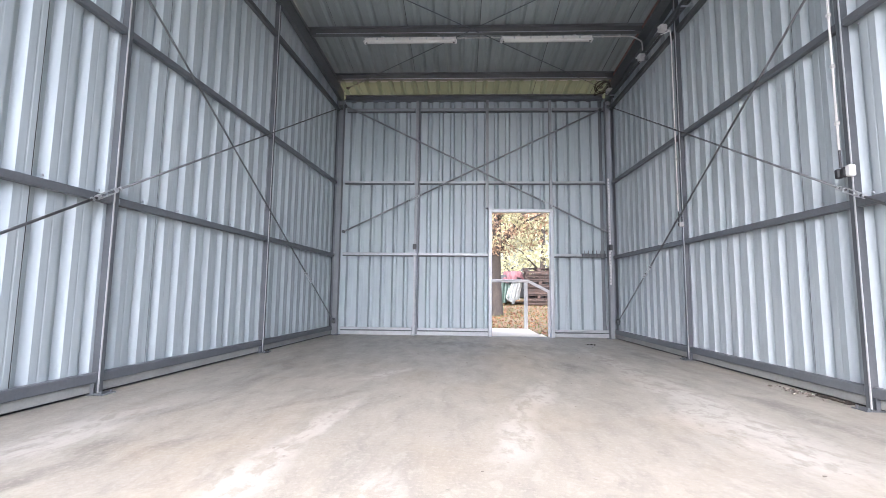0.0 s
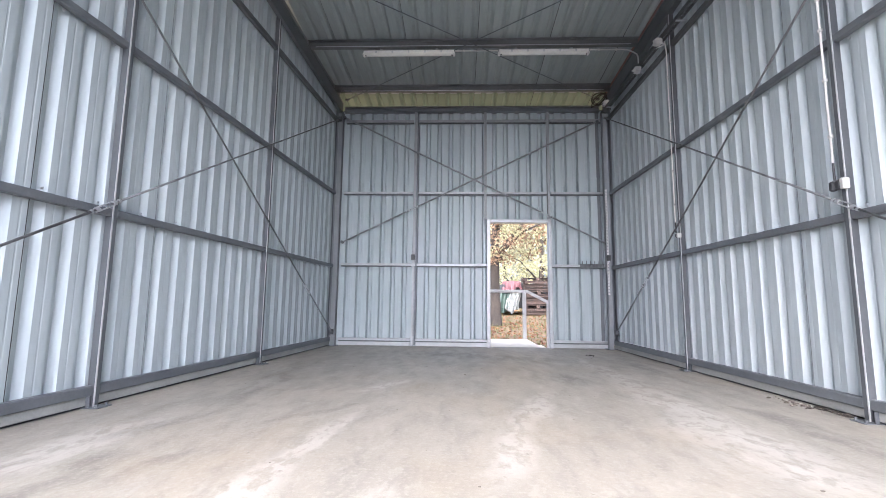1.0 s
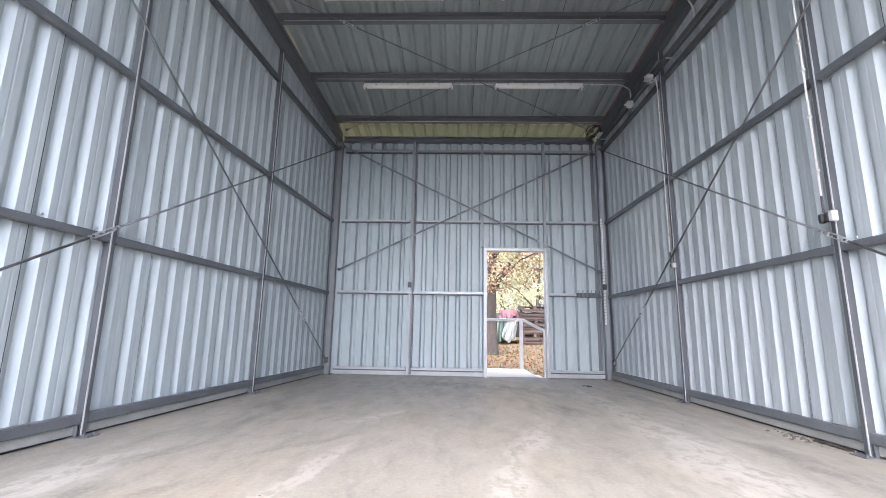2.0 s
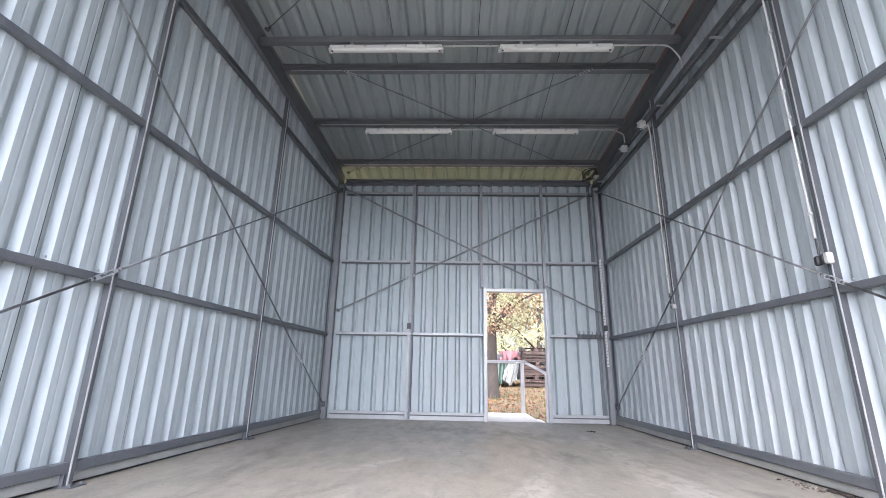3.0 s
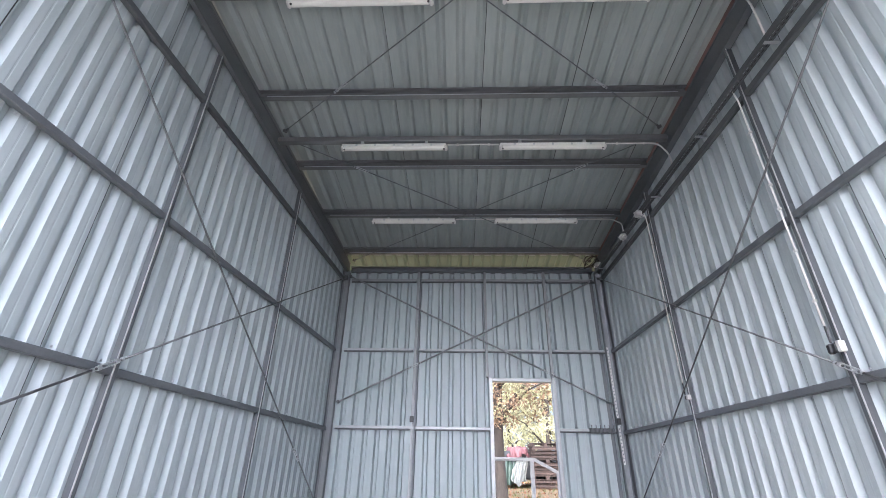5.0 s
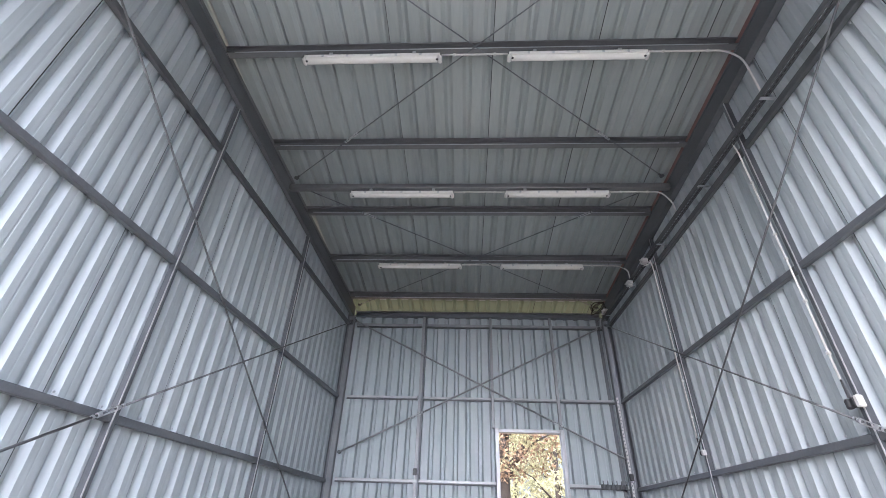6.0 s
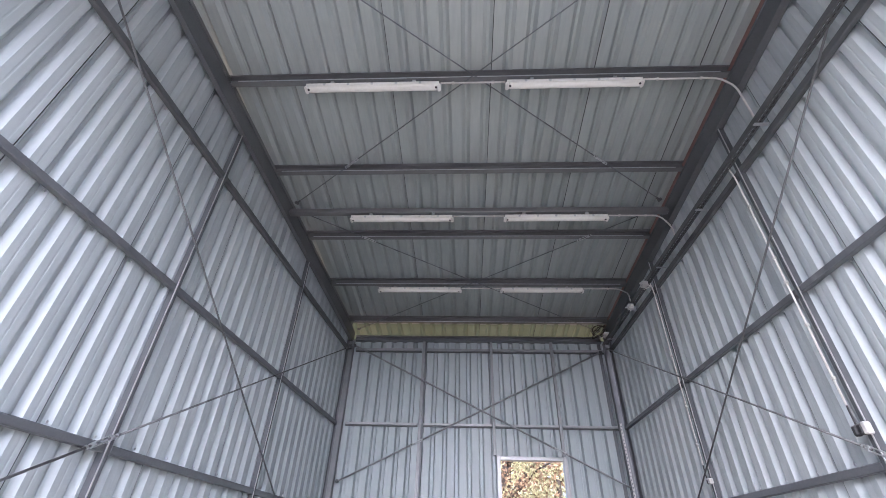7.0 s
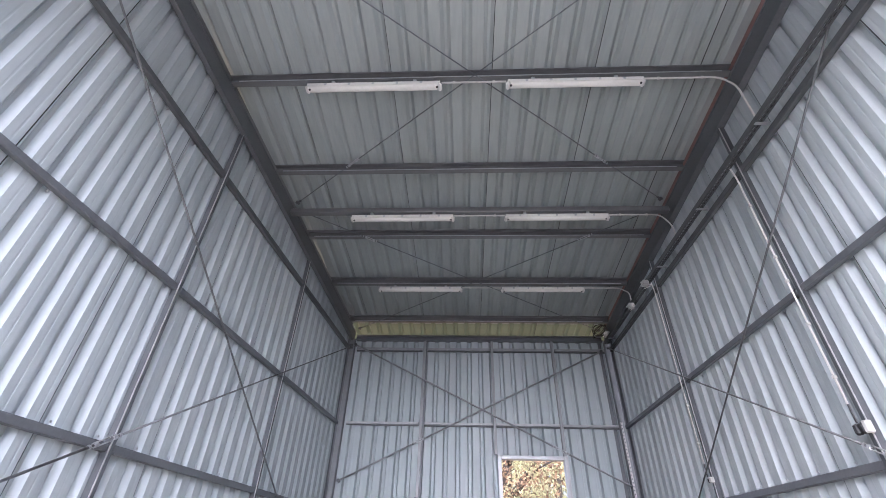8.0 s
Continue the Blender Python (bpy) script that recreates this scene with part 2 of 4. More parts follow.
def prism(bm, outline, a, b, axis, to=same):
    """A closed outline swept from a to b along an axis (0, 1 or 2)."""
    def at(p, s):
        q = [p[0], p[1]]
        q.insert(axis, s)
        return to(Vector(q))
    va = [bm.verts.new(at(p, a)) for p in outline]
    vb = [bm.verts.new(at(p, b)) for p in outline]
    k = len(outline)
    for i in range(k):
        bm.faces.new((va[i], va[(i + 1) % k], vb[(i + 1) % k], vb[i]))
    bm.faces.new(va[::-1])
    bm.faces.new(vb)
    return bm


def tube(bm, points, radius, sides=10, taper=None):
    """A round bar along a row of points."""
    pts = [Vector(p) for p in points]
    rings = []
    ref = None
    for i, p in enumerate(pts):
        d = (pts[min(i + 1, len(pts) - 1)] - pts[max(i - 1, 0)]).normalized()
        if ref is None:
            ref = d.orthogonal().normalized()
        ref = (ref - d * ref.dot(d)).normalized()
        side = d.cross(ref)
        r = radius if taper is None else radius + (taper - radius) * i / (len(pts) - 1)
        rings.append([bm.verts.new(p + (ref * math.cos(2 * math.pi * k / sides) + side * math.sin(2 * math.pi * k / sides)) * r) for k in range(sides)])
    for a, b in zip(rings, rings[1:]):
        for k in range(sides):
            bm.faces.new((a[k], a[(k + 1) % sides], b[(k + 1) % sides], b[k]))
    bm.faces.new(rings[0][::-1])
    bm.faces.new(rings[-1])
    return bm


def c_section(w, h, t, lip):
    """A lipped channel, open to +w."""
    return [(0, 0), (w, 0), (w, lip), (w - t, lip), (w - t, t), (t, t), (t, h - t), (w - t, h - t), (w - t, h - lip), (w, h - lip), (w, h), (0, h)]


def i_section(w, h, tf, tw):
    a, b = -w / 2, w / 2
    return [(a, 0), (b, 0), (b, tf), (tw / 2, tf), (tw / 2, h - tf), (b, h - tf), (b, h), (a, h), (a, h - tf), (-tw / 2, h - tf), (-tw / 2, tf), (a, tf)]


PITCH, DEPTH = 0.1875, 0.042
RIB = [(0.0, 0.0), (0.042, 0.0), (0.046, 0.03), (0.052, 0.03), (0.056, 0.0), (0.098, 0.0), (0.129, 1.0), (0.1565, 1.0), (0.1875, 0.0)]
END_RIB = [(0.0, 0.0), (0.106, 0.0), (0.126, 1.0), (0.1675, 1.0), (0.1875, 0.0)]
PLAIN_RIB = [(0.0, 0.0), (0.098, 0.0), (0.132, 1.0), (0.155, 1.0), (0.1875, 0.0)]



def corrugated(bm, s0, s1, v0, v1, to, rows=1, start=0.0, ribs=RIB, pitch=PITCH):
    """A trapezoidal sheet from s0 to s1 across the ribs and v0 to v1 along them; to(s, v, depth)."""
    ribs = [(a * pitch / PITCH, d) for a, d in ribs]

    def depth_at(s):
        a = (s - start) % pitch
        for (a0, d0), (a1, d1) in zip(ribs, ribs[1:]):
            if a0 <= a <= a1:
                return d0 + (d1 - d0) * (a - a0) / (a1 - a0)
        return 0.0
    cuts = [(s0, depth_at(s0))]
    k = math.floor((s0 - start) / pitch)
    while start + k * pitch < s1 + pitch:
        for a, d in ribs[:-1]:
            s = start + k * pitch + a
            if s0 + 1e-4 < s < s1 - 1e-4:
                cuts.append((s, d))
        k += 1
    cuts.append((s1, depth_at(s1)))
    prof = [(s, d * DEPTH) for s, d in cuts]
    t = 0.0012
    front, back = [], []
    for j in range(rows + 1):
        v = v0 + (v1 - v0) * j / rows
        front.append([bm.verts.new(to(s, v, d)) for s, d in prof])
        back.append([bm.verts.new(to(s, v, d + t)) for s, d in prof])
    for j in range(rows):
        for i in range(len(prof) - 1):
            bm.faces.new((front[j][i], front[j][i + 1], front[j + 1][i + 1], front[j + 1][i]))
            bm.faces.new((back[j][i], back[j + 1][i], back[j + 1][i + 1], back[j][i + 1]))
    for i in range(len(prof) - 1):
        bm.faces.new((front[0][i], back[0][i], back[0][i + 1], front[0][i + 1]))
        bm.faces.new((front[rows][i], front[rows][i + 1], back[rows][i + 1], back[rows][i]))
    for j in range(rows):
        bm.faces.new((front[j][0], front[j + 1][0], back[j + 1][0], back[j][0]))
        bm.faces.new((front[j][-1], back[j][-1], back[j + 1][-1], front[j + 1][-1]))
    return bm


# ---------------------------------------------------------------- the plan
FRONT = -8.68                                     # the open front, out of view; set this far to even the floor light
SLOPE = -0.10                                     # the roof rises towards the front
Y_POST = (-2.28, -4.38, -6.48)
Z_MID, Z_UP, Z_TOP = 1.305, 2.53, 3.79
PITCH_L, PITCH_R, PITCH_ROOF = 0.1915, 0.1883, 0.2054
PHASE_L, PHASE_R = 0.107, 0.147                     # where the sheets' ribs begin


def left(p):
    """(y, inward, z) from the inner face of the posts of the left wall."""
    return Vector((-1.35 + 0.073 * p[0] + p[1], p[0], p[2]))


def right(p):
    return Vector((3.151 - 0.018 * p[0] - p[1], p[0], p[2]))


def roofed(p):
    """(x, y, height above the line of the purlins' middle)."""
    return Vector((p[0], p[1], 4.265 + SLOPE * p[1] + p[2]))


# floor of the hall
bm = bmesh.new()
block(bm, (-2.4, FRONT - 0.05, -0.3), (3.9, 0.12, 0.0))
floor = tagged(part("floor", bm, FLOOR), "worn pale concrete floor with whitish scuffs and tyre stains", "floor", kind="structure")


def side_wall(name, to, label, phase, pitch):
    panel_width = 5 * pitch
    wall = thing(name, label, "wall", kind="structure")
    s = phase + 0.009 - panel_width
    while s < -FRONT:
        a0, e = max(s + 0.005, 0.03), min(s + panel_width - 0.005, -FRONT)
        if e < 0.3:
            s += panel_width
            continue
        bm = bmesh.new()
        corrugated(bm, a0, e, 0.08, 4.295, lambda a, v, d, s=s: to((-a, -0.055 - d - 0.004 * (a - s) / panel_width, v + (0.1 * a if v > 3 else 0))), start=phase, pitch=pitch)
        panel = part("panel", bm, SHEET, wall)
        if e < -FRONT - 0.05:
            # dark backing stands for the shadow where two sheets lap
            bm = bmesh.new()
            corrugated(bm, e - 0.025, e + 0.033, 0.08, 4.295, lambda a, v, d: to((-a, -0.0605 - d, v + (0.1 * a if v > 3 else 0))), start=phase, pitch=pitch)
            part("joint_shadow", bm, DARK_PLASTIC, panel, "dark strip for the shadow in the joint")
        s += panel_width
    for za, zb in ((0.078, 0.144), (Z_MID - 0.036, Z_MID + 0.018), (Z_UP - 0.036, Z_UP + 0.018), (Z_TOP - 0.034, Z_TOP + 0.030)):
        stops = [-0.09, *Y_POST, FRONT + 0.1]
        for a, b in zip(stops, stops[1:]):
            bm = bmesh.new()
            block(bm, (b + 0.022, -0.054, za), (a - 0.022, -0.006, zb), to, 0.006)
            # the head girt's darker grey holds the shade below the roof
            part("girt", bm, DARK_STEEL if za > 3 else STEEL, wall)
    for y in Y_POST:
        bm = bmesh.new()
        top = 3.97 - 0.1 * y
        prism(bm, [(y - 0.021, -0.052), (y - 0.021, -0.006), (y - 0.015, 0.0), (y + 0.015, 0.0), (y + 0.021, -0.006), (y + 0.021, -0.052)], 0.0, top, 2, to)
        post = part("post", bm, WALL_POST, wall)
        bm = bmesh.new()
        prism(bm, [(y - 0.0245, -0.003), (y - 0.0245, 0.0035), (y - 0.0165, 0.0035), (y - 0.0165, 0.0005), (y - 0.0215, 0.0005), (y - 0.0215, -0.003)], 0.01, top - 0.01, 2, to)
        part("post_lip", bm, LIP, post, "bright galvanised edge strip")
        bm = bmesh.new()
        block(bm, (y - 0.055, -0.054, 0.0), (y + 0.055, 0.06, 0.008), to)
        block(bm, (y - 0.05, -0.0295, 0.008), (y - 0.043, -0.006, 0.077), to)
        part("base_plate", bm, STEEL, post)
        for b in (-0.04, 0.04):
            bm = bmesh.new()
            prism(bm, [(y + b + 0.008 * math.cos(k * math.pi / 3), 0.035 + 0.008 * math.sin(k * math.pi / 3)) for k in range(6)], 0.008, 0.022, 2, to)
            part("bolt", bm, STEEL, post)
    # bolt heads where the sheets are fixed to the girts
    bm = bmesh.new()
    y = -0.35
    while y > FRONT + 0.2:
        if min(abs(y - p) for p in Y_POST) > 0.08:
            for z in (Z_MID + 0.045, Z_UP - 0.05, Z_TOP - 0.05):
                block(bm, (y - 0.007, -0.054, z - 0.007), (y + 0.007, -0.045, z + 0.007), to)
        y -= 2 * PITCH
    tagged(part("bolt_head", bm, GALV, wall), kind="stuff")
    bm = bmesh.new()
    block(bm, (FRONT, -0.13, 0.016), (-0.06, -0.03, 0.0775), to, 0.004)
    part("sill", bm, SILL, wall)
    # added dark backing: blocks leaking light and paints the shaded gap black
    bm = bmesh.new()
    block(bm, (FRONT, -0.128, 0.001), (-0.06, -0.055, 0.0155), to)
    part("gap_shadow", bm, DARK_PLASTIC, wall, "dark strip for the shaded gap under the sill")
    return wall


side_wall("wall_left", left, "grey trapezoidal steel sheet wall on grey girts and posts", PHASE_L, PITCH_L)
side_wall("wall_right", right, "grey trapezoidal steel sheet wall on grey girts and posts", PHASE_R, PITCH_R)

# back wall
back = thing("wall_back", "light blue-grey ribbed steel end wall with an open doorway", "wall", kind="structure")
XL, XR = -1.40, 3.18


def rear(s, v, d):
    return Vector((s, 0.052 + 1.5 * d, v))


for a, b, lo, hi, rib in ((XL, -0.02, 0.1, 4.02, -1.324), (-0.02, 1.2, 0.1, 4.02, 0.016), (1.2, 2.21, 2.09, 4.02, 1.152), (2.21, XR + 0.02, 0.1, 4.02, 2.139)):
    bm = bmesh.new()
    corrugated(bm, a, b, lo, hi, rear, start=rib, ribs=END_RIB, pitch=0.193)
    part("panel", bm, END_SHEET, back)
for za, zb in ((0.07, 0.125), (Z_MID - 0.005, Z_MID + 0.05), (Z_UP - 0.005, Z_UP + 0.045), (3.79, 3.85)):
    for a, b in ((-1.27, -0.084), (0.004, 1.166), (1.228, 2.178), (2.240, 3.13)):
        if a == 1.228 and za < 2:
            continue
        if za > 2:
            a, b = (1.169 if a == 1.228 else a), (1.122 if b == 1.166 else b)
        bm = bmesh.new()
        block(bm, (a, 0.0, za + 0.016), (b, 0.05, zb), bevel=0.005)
        # top row toned down: the dimness up there is in its colour
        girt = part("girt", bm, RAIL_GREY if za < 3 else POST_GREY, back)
        # the shadow line under the girt, put in as a dark strip
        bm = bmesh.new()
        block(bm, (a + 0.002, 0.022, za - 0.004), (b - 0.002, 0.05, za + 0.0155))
        part("girt_shadow", bm, DARK_STEEL, girt, "dark set-back strip for the shadow under the girt")
for a, b in ((-1.27, -0.086), (0.006, 1.164), (2.242, 3.13)):
    bm = bmesh.new()
    block(bm, (a, 0.004, 0.006), (b, 0.045, 0.068), bevel=0.004)
    part("sill", bm, RAIL_GREY, back)
bm = bmesh.new()
block(bm, (-0.0255, 0.018, 0.02), (0.002, 0.05, 3.96))
part("leaf_gap_cover", bm, STEEL, back, "dark recessed joint between the two leaves")
for a, b, lo in ((-0.070, -0.026, 0.0), (1.168, 1.226, 2.11), (2.180, 2.238, 2.11)):
    bm = bmesh.new()
    if lo == 0:
        xa, xb = a, b
    elif a > 2:
        xa, xb = a, b - 0.014
    else:
        xa, xb = 1.124, 1.167                     # set beside the jamb
    block(bm, (xa, -0.012, lo), (xb, 0.05, 3.983), bevel=0.004)
    part("post", bm, POST_GREY, back)
    if lo:
        bm = bmesh.new()
        block(bm, (a, -0.012, 0.0), (b, 0.10, 2.108), bevel=0.004)
        part("door_jamb", bm, RAIL_GREY, back)
bm = bmesh.new()
block(bm, (1.228, -0.005, 2.05), (2.178, 0.1, 2.105), bevel=0.004)
part("lintel", bm, RAIL_GREY, back)

for to, y in ((left, 0), (right, 0)):
    bm = bmesh.new()
    block(bm, (-0.16, -0.125, 0.09), (0.10, -0.118, 4.05), to)
    block(bm, (0.094, -0.118, 0.09), (0.10, 0.12, 4.05), to)
    # dark grey so that the flashing reads as the shadowed corner slit
    part("corner_flashing", bm, STEEL, back)

# low blocks added behind the sills to stop light leaking under them
for a, b in ((-1.42, 1.15), (2.24, 3.20)):
    bm = bmesh.new()
    block(bm, (a, 0.0525, 0.001), (b, 0.10, 0.099))
    part("kickboard", bm, SHEET, back)

# frame: corner columns, end beam, rafters, purlins
for to, y0, y1 in ((left, -0.085, -0.004), (right, -0.085, -0.004), (left, FRONT, FRONT + 0.12), (right, FRONT, FRONT + 0.12)):
    col = thing("column", "dark grey painted steel corner column on a base plate", "column", "corner columns", "structure")
    bm = bmesh.new()
    top = 3.95 - 0.1 * y0
    block(bm, (y0, -0.022, 0.0), (y1, 0.055, top), to, 0.006)
    part("shaft", bm, COLUMN, col)
    bm = bmesh.new()
    block(bm, (y0 - 0.02, -0.05, 0.0), (y1 + 0.004, 0.095, 0.012), to)
    part("base_plate", bm, STEEL, col)
bm = bmesh.new()
prism(bm, [(a + 0.02, 3.984 + b) for a, b in i_section(0.12, 0.09, 0.012, 0.008)], -1.30, 3.09, 0)
tagged(part("end_beam", bm, STEEL), "dark grey steel beam over the end wall", "beam", kind="structure")
def rafter_section(outer, inner, web):
    """A beam with a lower flange from outer to inner and its web set back; (inward, height)."""
    return [(outer, 0.0), (inner, 0.0), (inner, 0.013), (web, 0.013), (web, 0.262), (web + 0.01, 0.262), (web + 0.01, 0.275), (-0.05, 0.275), (-0.05, 0.262), (web - 0.008, 0.262), (web - 0.008, 0.013), (outer, 0.013)]


for to in (left, right):
    bm = bmesh.new()
    prism(bm, rafter_section(*((-0.024, 0.03, -0.015) if to is left else (-0.05, 0.024, -0.022))), FRONT - 0.05, 0.10, 0, lambda p, to=to: to((p[0], p[1], 3.935 + SLOPE * p[0] + p[2])))
    tagged(part("rafter", bm, RAFTER_PAINT), "dark grey steel beam rafter along the wall head", "beam", "rafters", "structure")
    # strips added against light leaks; the right one's red paints a reflection
    bm = bmesh.new()
    block(bm, (FRONT, -0.0545, -0.056), (0.0, -0.0505, 0.064), lambda p, to=to: to((p[0], p[1], 4.265 + SLOPE * p[0] + p[2])))
    tagged(part("trim", bm, PURLIN if to is left else RED_BOUNCE), "grey strip added to shut out light under the roof edge" if to is left else "closing strip under the roof edge, dull red for reflected outdoor light", "closing strip", kind="structure")
for y in (-8.3, -7.15, -5.97, -4.80, -3.64, -2.47, -1.36, -0.24):
    bm = bmesh.new()
    xa, xb = left((y, -0.05, 0))[0], right((y, -0.05, 0))[0]
    prism(bm, [(y + 0.03 - a, b - 0.053) for a, b in c_section(0.06, 0.115, 0.004, 0.018)], xa, xb, 0, roofed)
    beam = tagged(part("purlin", bm, PURLIN), "grey steel channel purlin under the roof sheets", "beam", "roof purlins", "structure")
    # a bright bead stands in for the glint on the purlin's lower lip
    bm = bmesh.new()
    tube(bm, [roofed((xa + 0.12, y - 0.031, -0.047)), roofed((xb - 0.12, y - 0.031, -0.047))], 0.0055, 6)
    part("edge_glint", bm, GALV, beam, "bright bead for the light caught by the lower lip")
bm = bmesh.new()
block(bm, (left((-3.1, -0.01, 0))[0], -3.14, 4.371), (right((-3.1, -0.01, 0))[0], -3.06, 4.445), bevel=0.008)
tagged(part("strut", bm, PURLIN), "grey steel box strut between the rafters", "beam", kind="structure")

# roof sheets, with an overhang behind the end wall
def roof_sheets(bm, strips, v0, v1):
    a0 = -2.128
    while a0 < 3.65:
        a1 = min(a0 + 5 * PITCH_ROOF, 3.75)
        if a1 < 3.7:
            corrugated(strips, a1 - 0.02, a1 + 0.02, v0, v1, lambda a, v, d: roofed((a, v, 0.0715 + 0.85 * d)), start=-2.128, ribs=PLAIN_RIB, pitch=PITCH_ROOF)
        corrugated(bm, a0 + 0.003, a1 - 0.003, v0, v1, lambda a, v, d, a0=a0: roofed((a, v, 0.066 + 0.85 * d + 0.003 * (a - a0))), start=-2.128, ribs=PLAIN_RIB, pitch=PITCH_ROOF)
        a0 = a1


bm, strips = bmesh.new(), bmesh.new()
# the unseen run past the front is added to shade the near floor
roof_sheets(bm, strips, FRONT - 1.4, 0.02)
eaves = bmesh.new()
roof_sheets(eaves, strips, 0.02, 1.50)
tagged(part("eaves", eaves, EAVES), "underside of the roof overhang with greenish outdoor light in its colour", "eaves", kind="structure")
# these strips paint the lap shadows between roof sheets in near-black
tagged(part("trim", strips, DARK_PLASTIC), "dark strips for the shadow in the joints of the roof sheets", "sealing strip", kind="structure")
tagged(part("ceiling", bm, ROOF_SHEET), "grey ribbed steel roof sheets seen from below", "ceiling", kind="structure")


# ---------------------------------------------------------------- lamps
def batten(x0, x1, y, z):
    lamp = thing("ceiling_lamp", "unlit white fluorescent batten lamp with a milky cover", "lamp", "battens under the roof", at=((x0 + x1) / 2, y, z))
    h = (x1 - x0) / 2
    bm = bmesh.new()
    prism(bm, [(-0.040, 0.0), (-0.045, 0.014), (-0.042, 0.028), (-0.025, 0.040), (0.025, 0.040), (0.042, 0.028), (0.045, 0.014), (0.040, 0.0)], -h, h, 0)
    part("housing", bm, PLASTIC, lamp)
    bm = bmesh.new()
    prism(bm, [(-0.037, -0.001), (-0.035, -0.016), (-0.025, -0.030), (-0.010, -0.036), (0.010, -0.036), (0.025, -0.030), (0.035, -0.016), (0.037, -0.001)], -h + 0.022, h - 0.022, 0)
    part("diffuser", bm, CLEAR, lamp, "milky ribbed cover over the tubes")
    for sx in (-1, 1):
        bm = bmesh.new()
        block(bm, (sx * h - 0.018, -0.040, -0.037), (sx * h + 0.018, 0.040, 0.004), bevel=0.012)
        cap = part("end_cap", bm, PLASTIC, lamp)
        bm = bmesh.new()
        tube(bm, [(sx * (h - 0.028), -0.016, -0.041), (sx * (h - 0.028), -0.016, -0.035)], 0.011, 10)
        part("tube_holder", bm, DARK_PLASTIC, cap, "dark tube socket")
        bm = bmesh.new()
        block(bm, (sx * h * 0.62 - 0.018, -0.03, 0.040), (sx * h * 0.62 + 0.018, 0.03, 0.078), bevel=0.003)
        part("hanger", bm, GALV, lamp)
    for k in (-0.72, -0.36, 0.0, 0.36, 0.72):
        bm = bmesh.new()
        block(bm, (k * h - 0.012, -0.050, -0.010), (k * h + 0.012, -0.041, 0.020), bevel=0.003)
        part("clip", bm, GALV, lamp)
    return lamp


ROWS = ((-4.80, 4.595, ((-0.90, 0.43), (1.10, 2.40))), (-3.10, 4.293, ((-0.76, 0.525), (1.19, 2.45))), (-1.31, 4.287, ((-0.69, 0.615), (1.265, 2.53))))
for y, z, spans in ROWS:
    for a, b in spans:
        batten(a, b, y, z)


# ---------------------------------------------------------------- electrics
def bent(points, radius=0.08, steps=5):
    """The way along points with its corners rounded."""
    pts = [Vector(p) for p in points]
    out = [pts[0]]
    for a, b, c in zip(pts, pts[1:], pts[2:]):
        ra = min(radius, (a - b).length * 0.45, (c - b).length * 0.45)
        p, q = b + (a - b).normalized() * ra, b + (c - b).normalized() * ra
        for k in range(steps + 1):
            t = k / steps
            out.append(p.lerp(b, t).lerp(b.lerp(q, t), t))
    return out + [pts[-1]]


def conduit(points, label, radius=0.009, clips=(), bend=0.1, mat=CONDUIT):
    t = thing("conduit", label, "conduit", "electric conduits")
    bm = bmesh.new()
    tube(bm, bent(points, bend), radius, 10)
    part("pipe", bm, mat, t, smooth=True)
    for c in clips:
        bm = bmesh.new()
        block(bm, [v - 0.012 for v in c], [v + 0.012 for v in c], bevel=0.003)
        part("saddle", bm, CONDUIT, t, "small pale pipe clip")
    return t


TRAY_Z = 3.86
for (y, z, spans), end_y, x_bend in zip(ROWS, (-4.90, -3.22, -1.62), (3.12, 3.08, 3.08)):
    zc = z + 0.022
    yc = y - 0.02
    a, b = spans
    conduit([(a[1] + 0.017, yc, zc), (b[0] - 0.017, yc, zc)], "thin pale conduit between two batten lamps", clips=[(a[1] + 0.14, yc, zc), (b[0] - 0.14, yc, zc)])
    tray_x = right((end_y, 0.08, 0))[0]
    conduit([(b[1] + 0.017, yc, zc), (x_bend, yc, zc), (tray_x, end_y, zc - 0.25), (tray_x, end_y, TRAY_Z + 0.03)], "pale conduit bending down from the roof to the cable tray", clips=[(b[1] + 0.15, yc, zc), (x_bend - 0.16, yc, zc)], bend=0.10)

def tray_line(p):
    return right((p[0], p[1] - 0.022, p[2]))


# perforated cable tray along the head of the right wall
tray = thing("cable_tray", "long grey perforated steel cable tray on brackets", "cable tray")
bm = bmesh.new()
ya, yb = FRONT + 0.2, -0.2
for lo, hi in ((0.055, 0.068), (0.081, 0.087), (0.100, 0.115)):
    block(bm, (ya, lo, TRAY_Z), (yb, hi, TRAY_Z + 0.0025), tray_line)
y = ya
while y < yb:
    block(bm, (y, 0.068, TRAY_Z), (y + 0.018, 0.081, TRAY_Z + 0.0025), tray_line)
    block(bm, (y + 0.025, 0.087, TRAY_Z), (y + 0.043, 0.100, TRAY_Z + 0.0025), tray_line)
    y += 0.05
part("tray_floor", bm, DARK_STEEL, tray, "slotted tray bottom")
for lo, hi in ((0.052, 0.0545), (0.1155, 0.118)):
    bm = bmesh.new()
    block(bm, (ya, lo, TRAY_Z), (yb, hi, TRAY_Z + 0.05), tray_line)
    part("tray_side", bm, DARK_STEEL, tray)
for y in (-6.0, -4.88, -3.76, -2.64, -1.5, -0.45):
    bm = bmesh.new()
    block(bm, (y - 0.015, -0.005, TRAY_Z - 0.006), (y + 0.015, 0.12, TRAY_Z - 0.001), tray_line)
    block(bm, (y - 0.015, -0.005, TRAY_Z - 0.07), (y + 0.015, 0.001, TRAY_Z - 0.001), tray_line)
    part("bracket", bm, GALV, tray, "pale galvanised bracket")
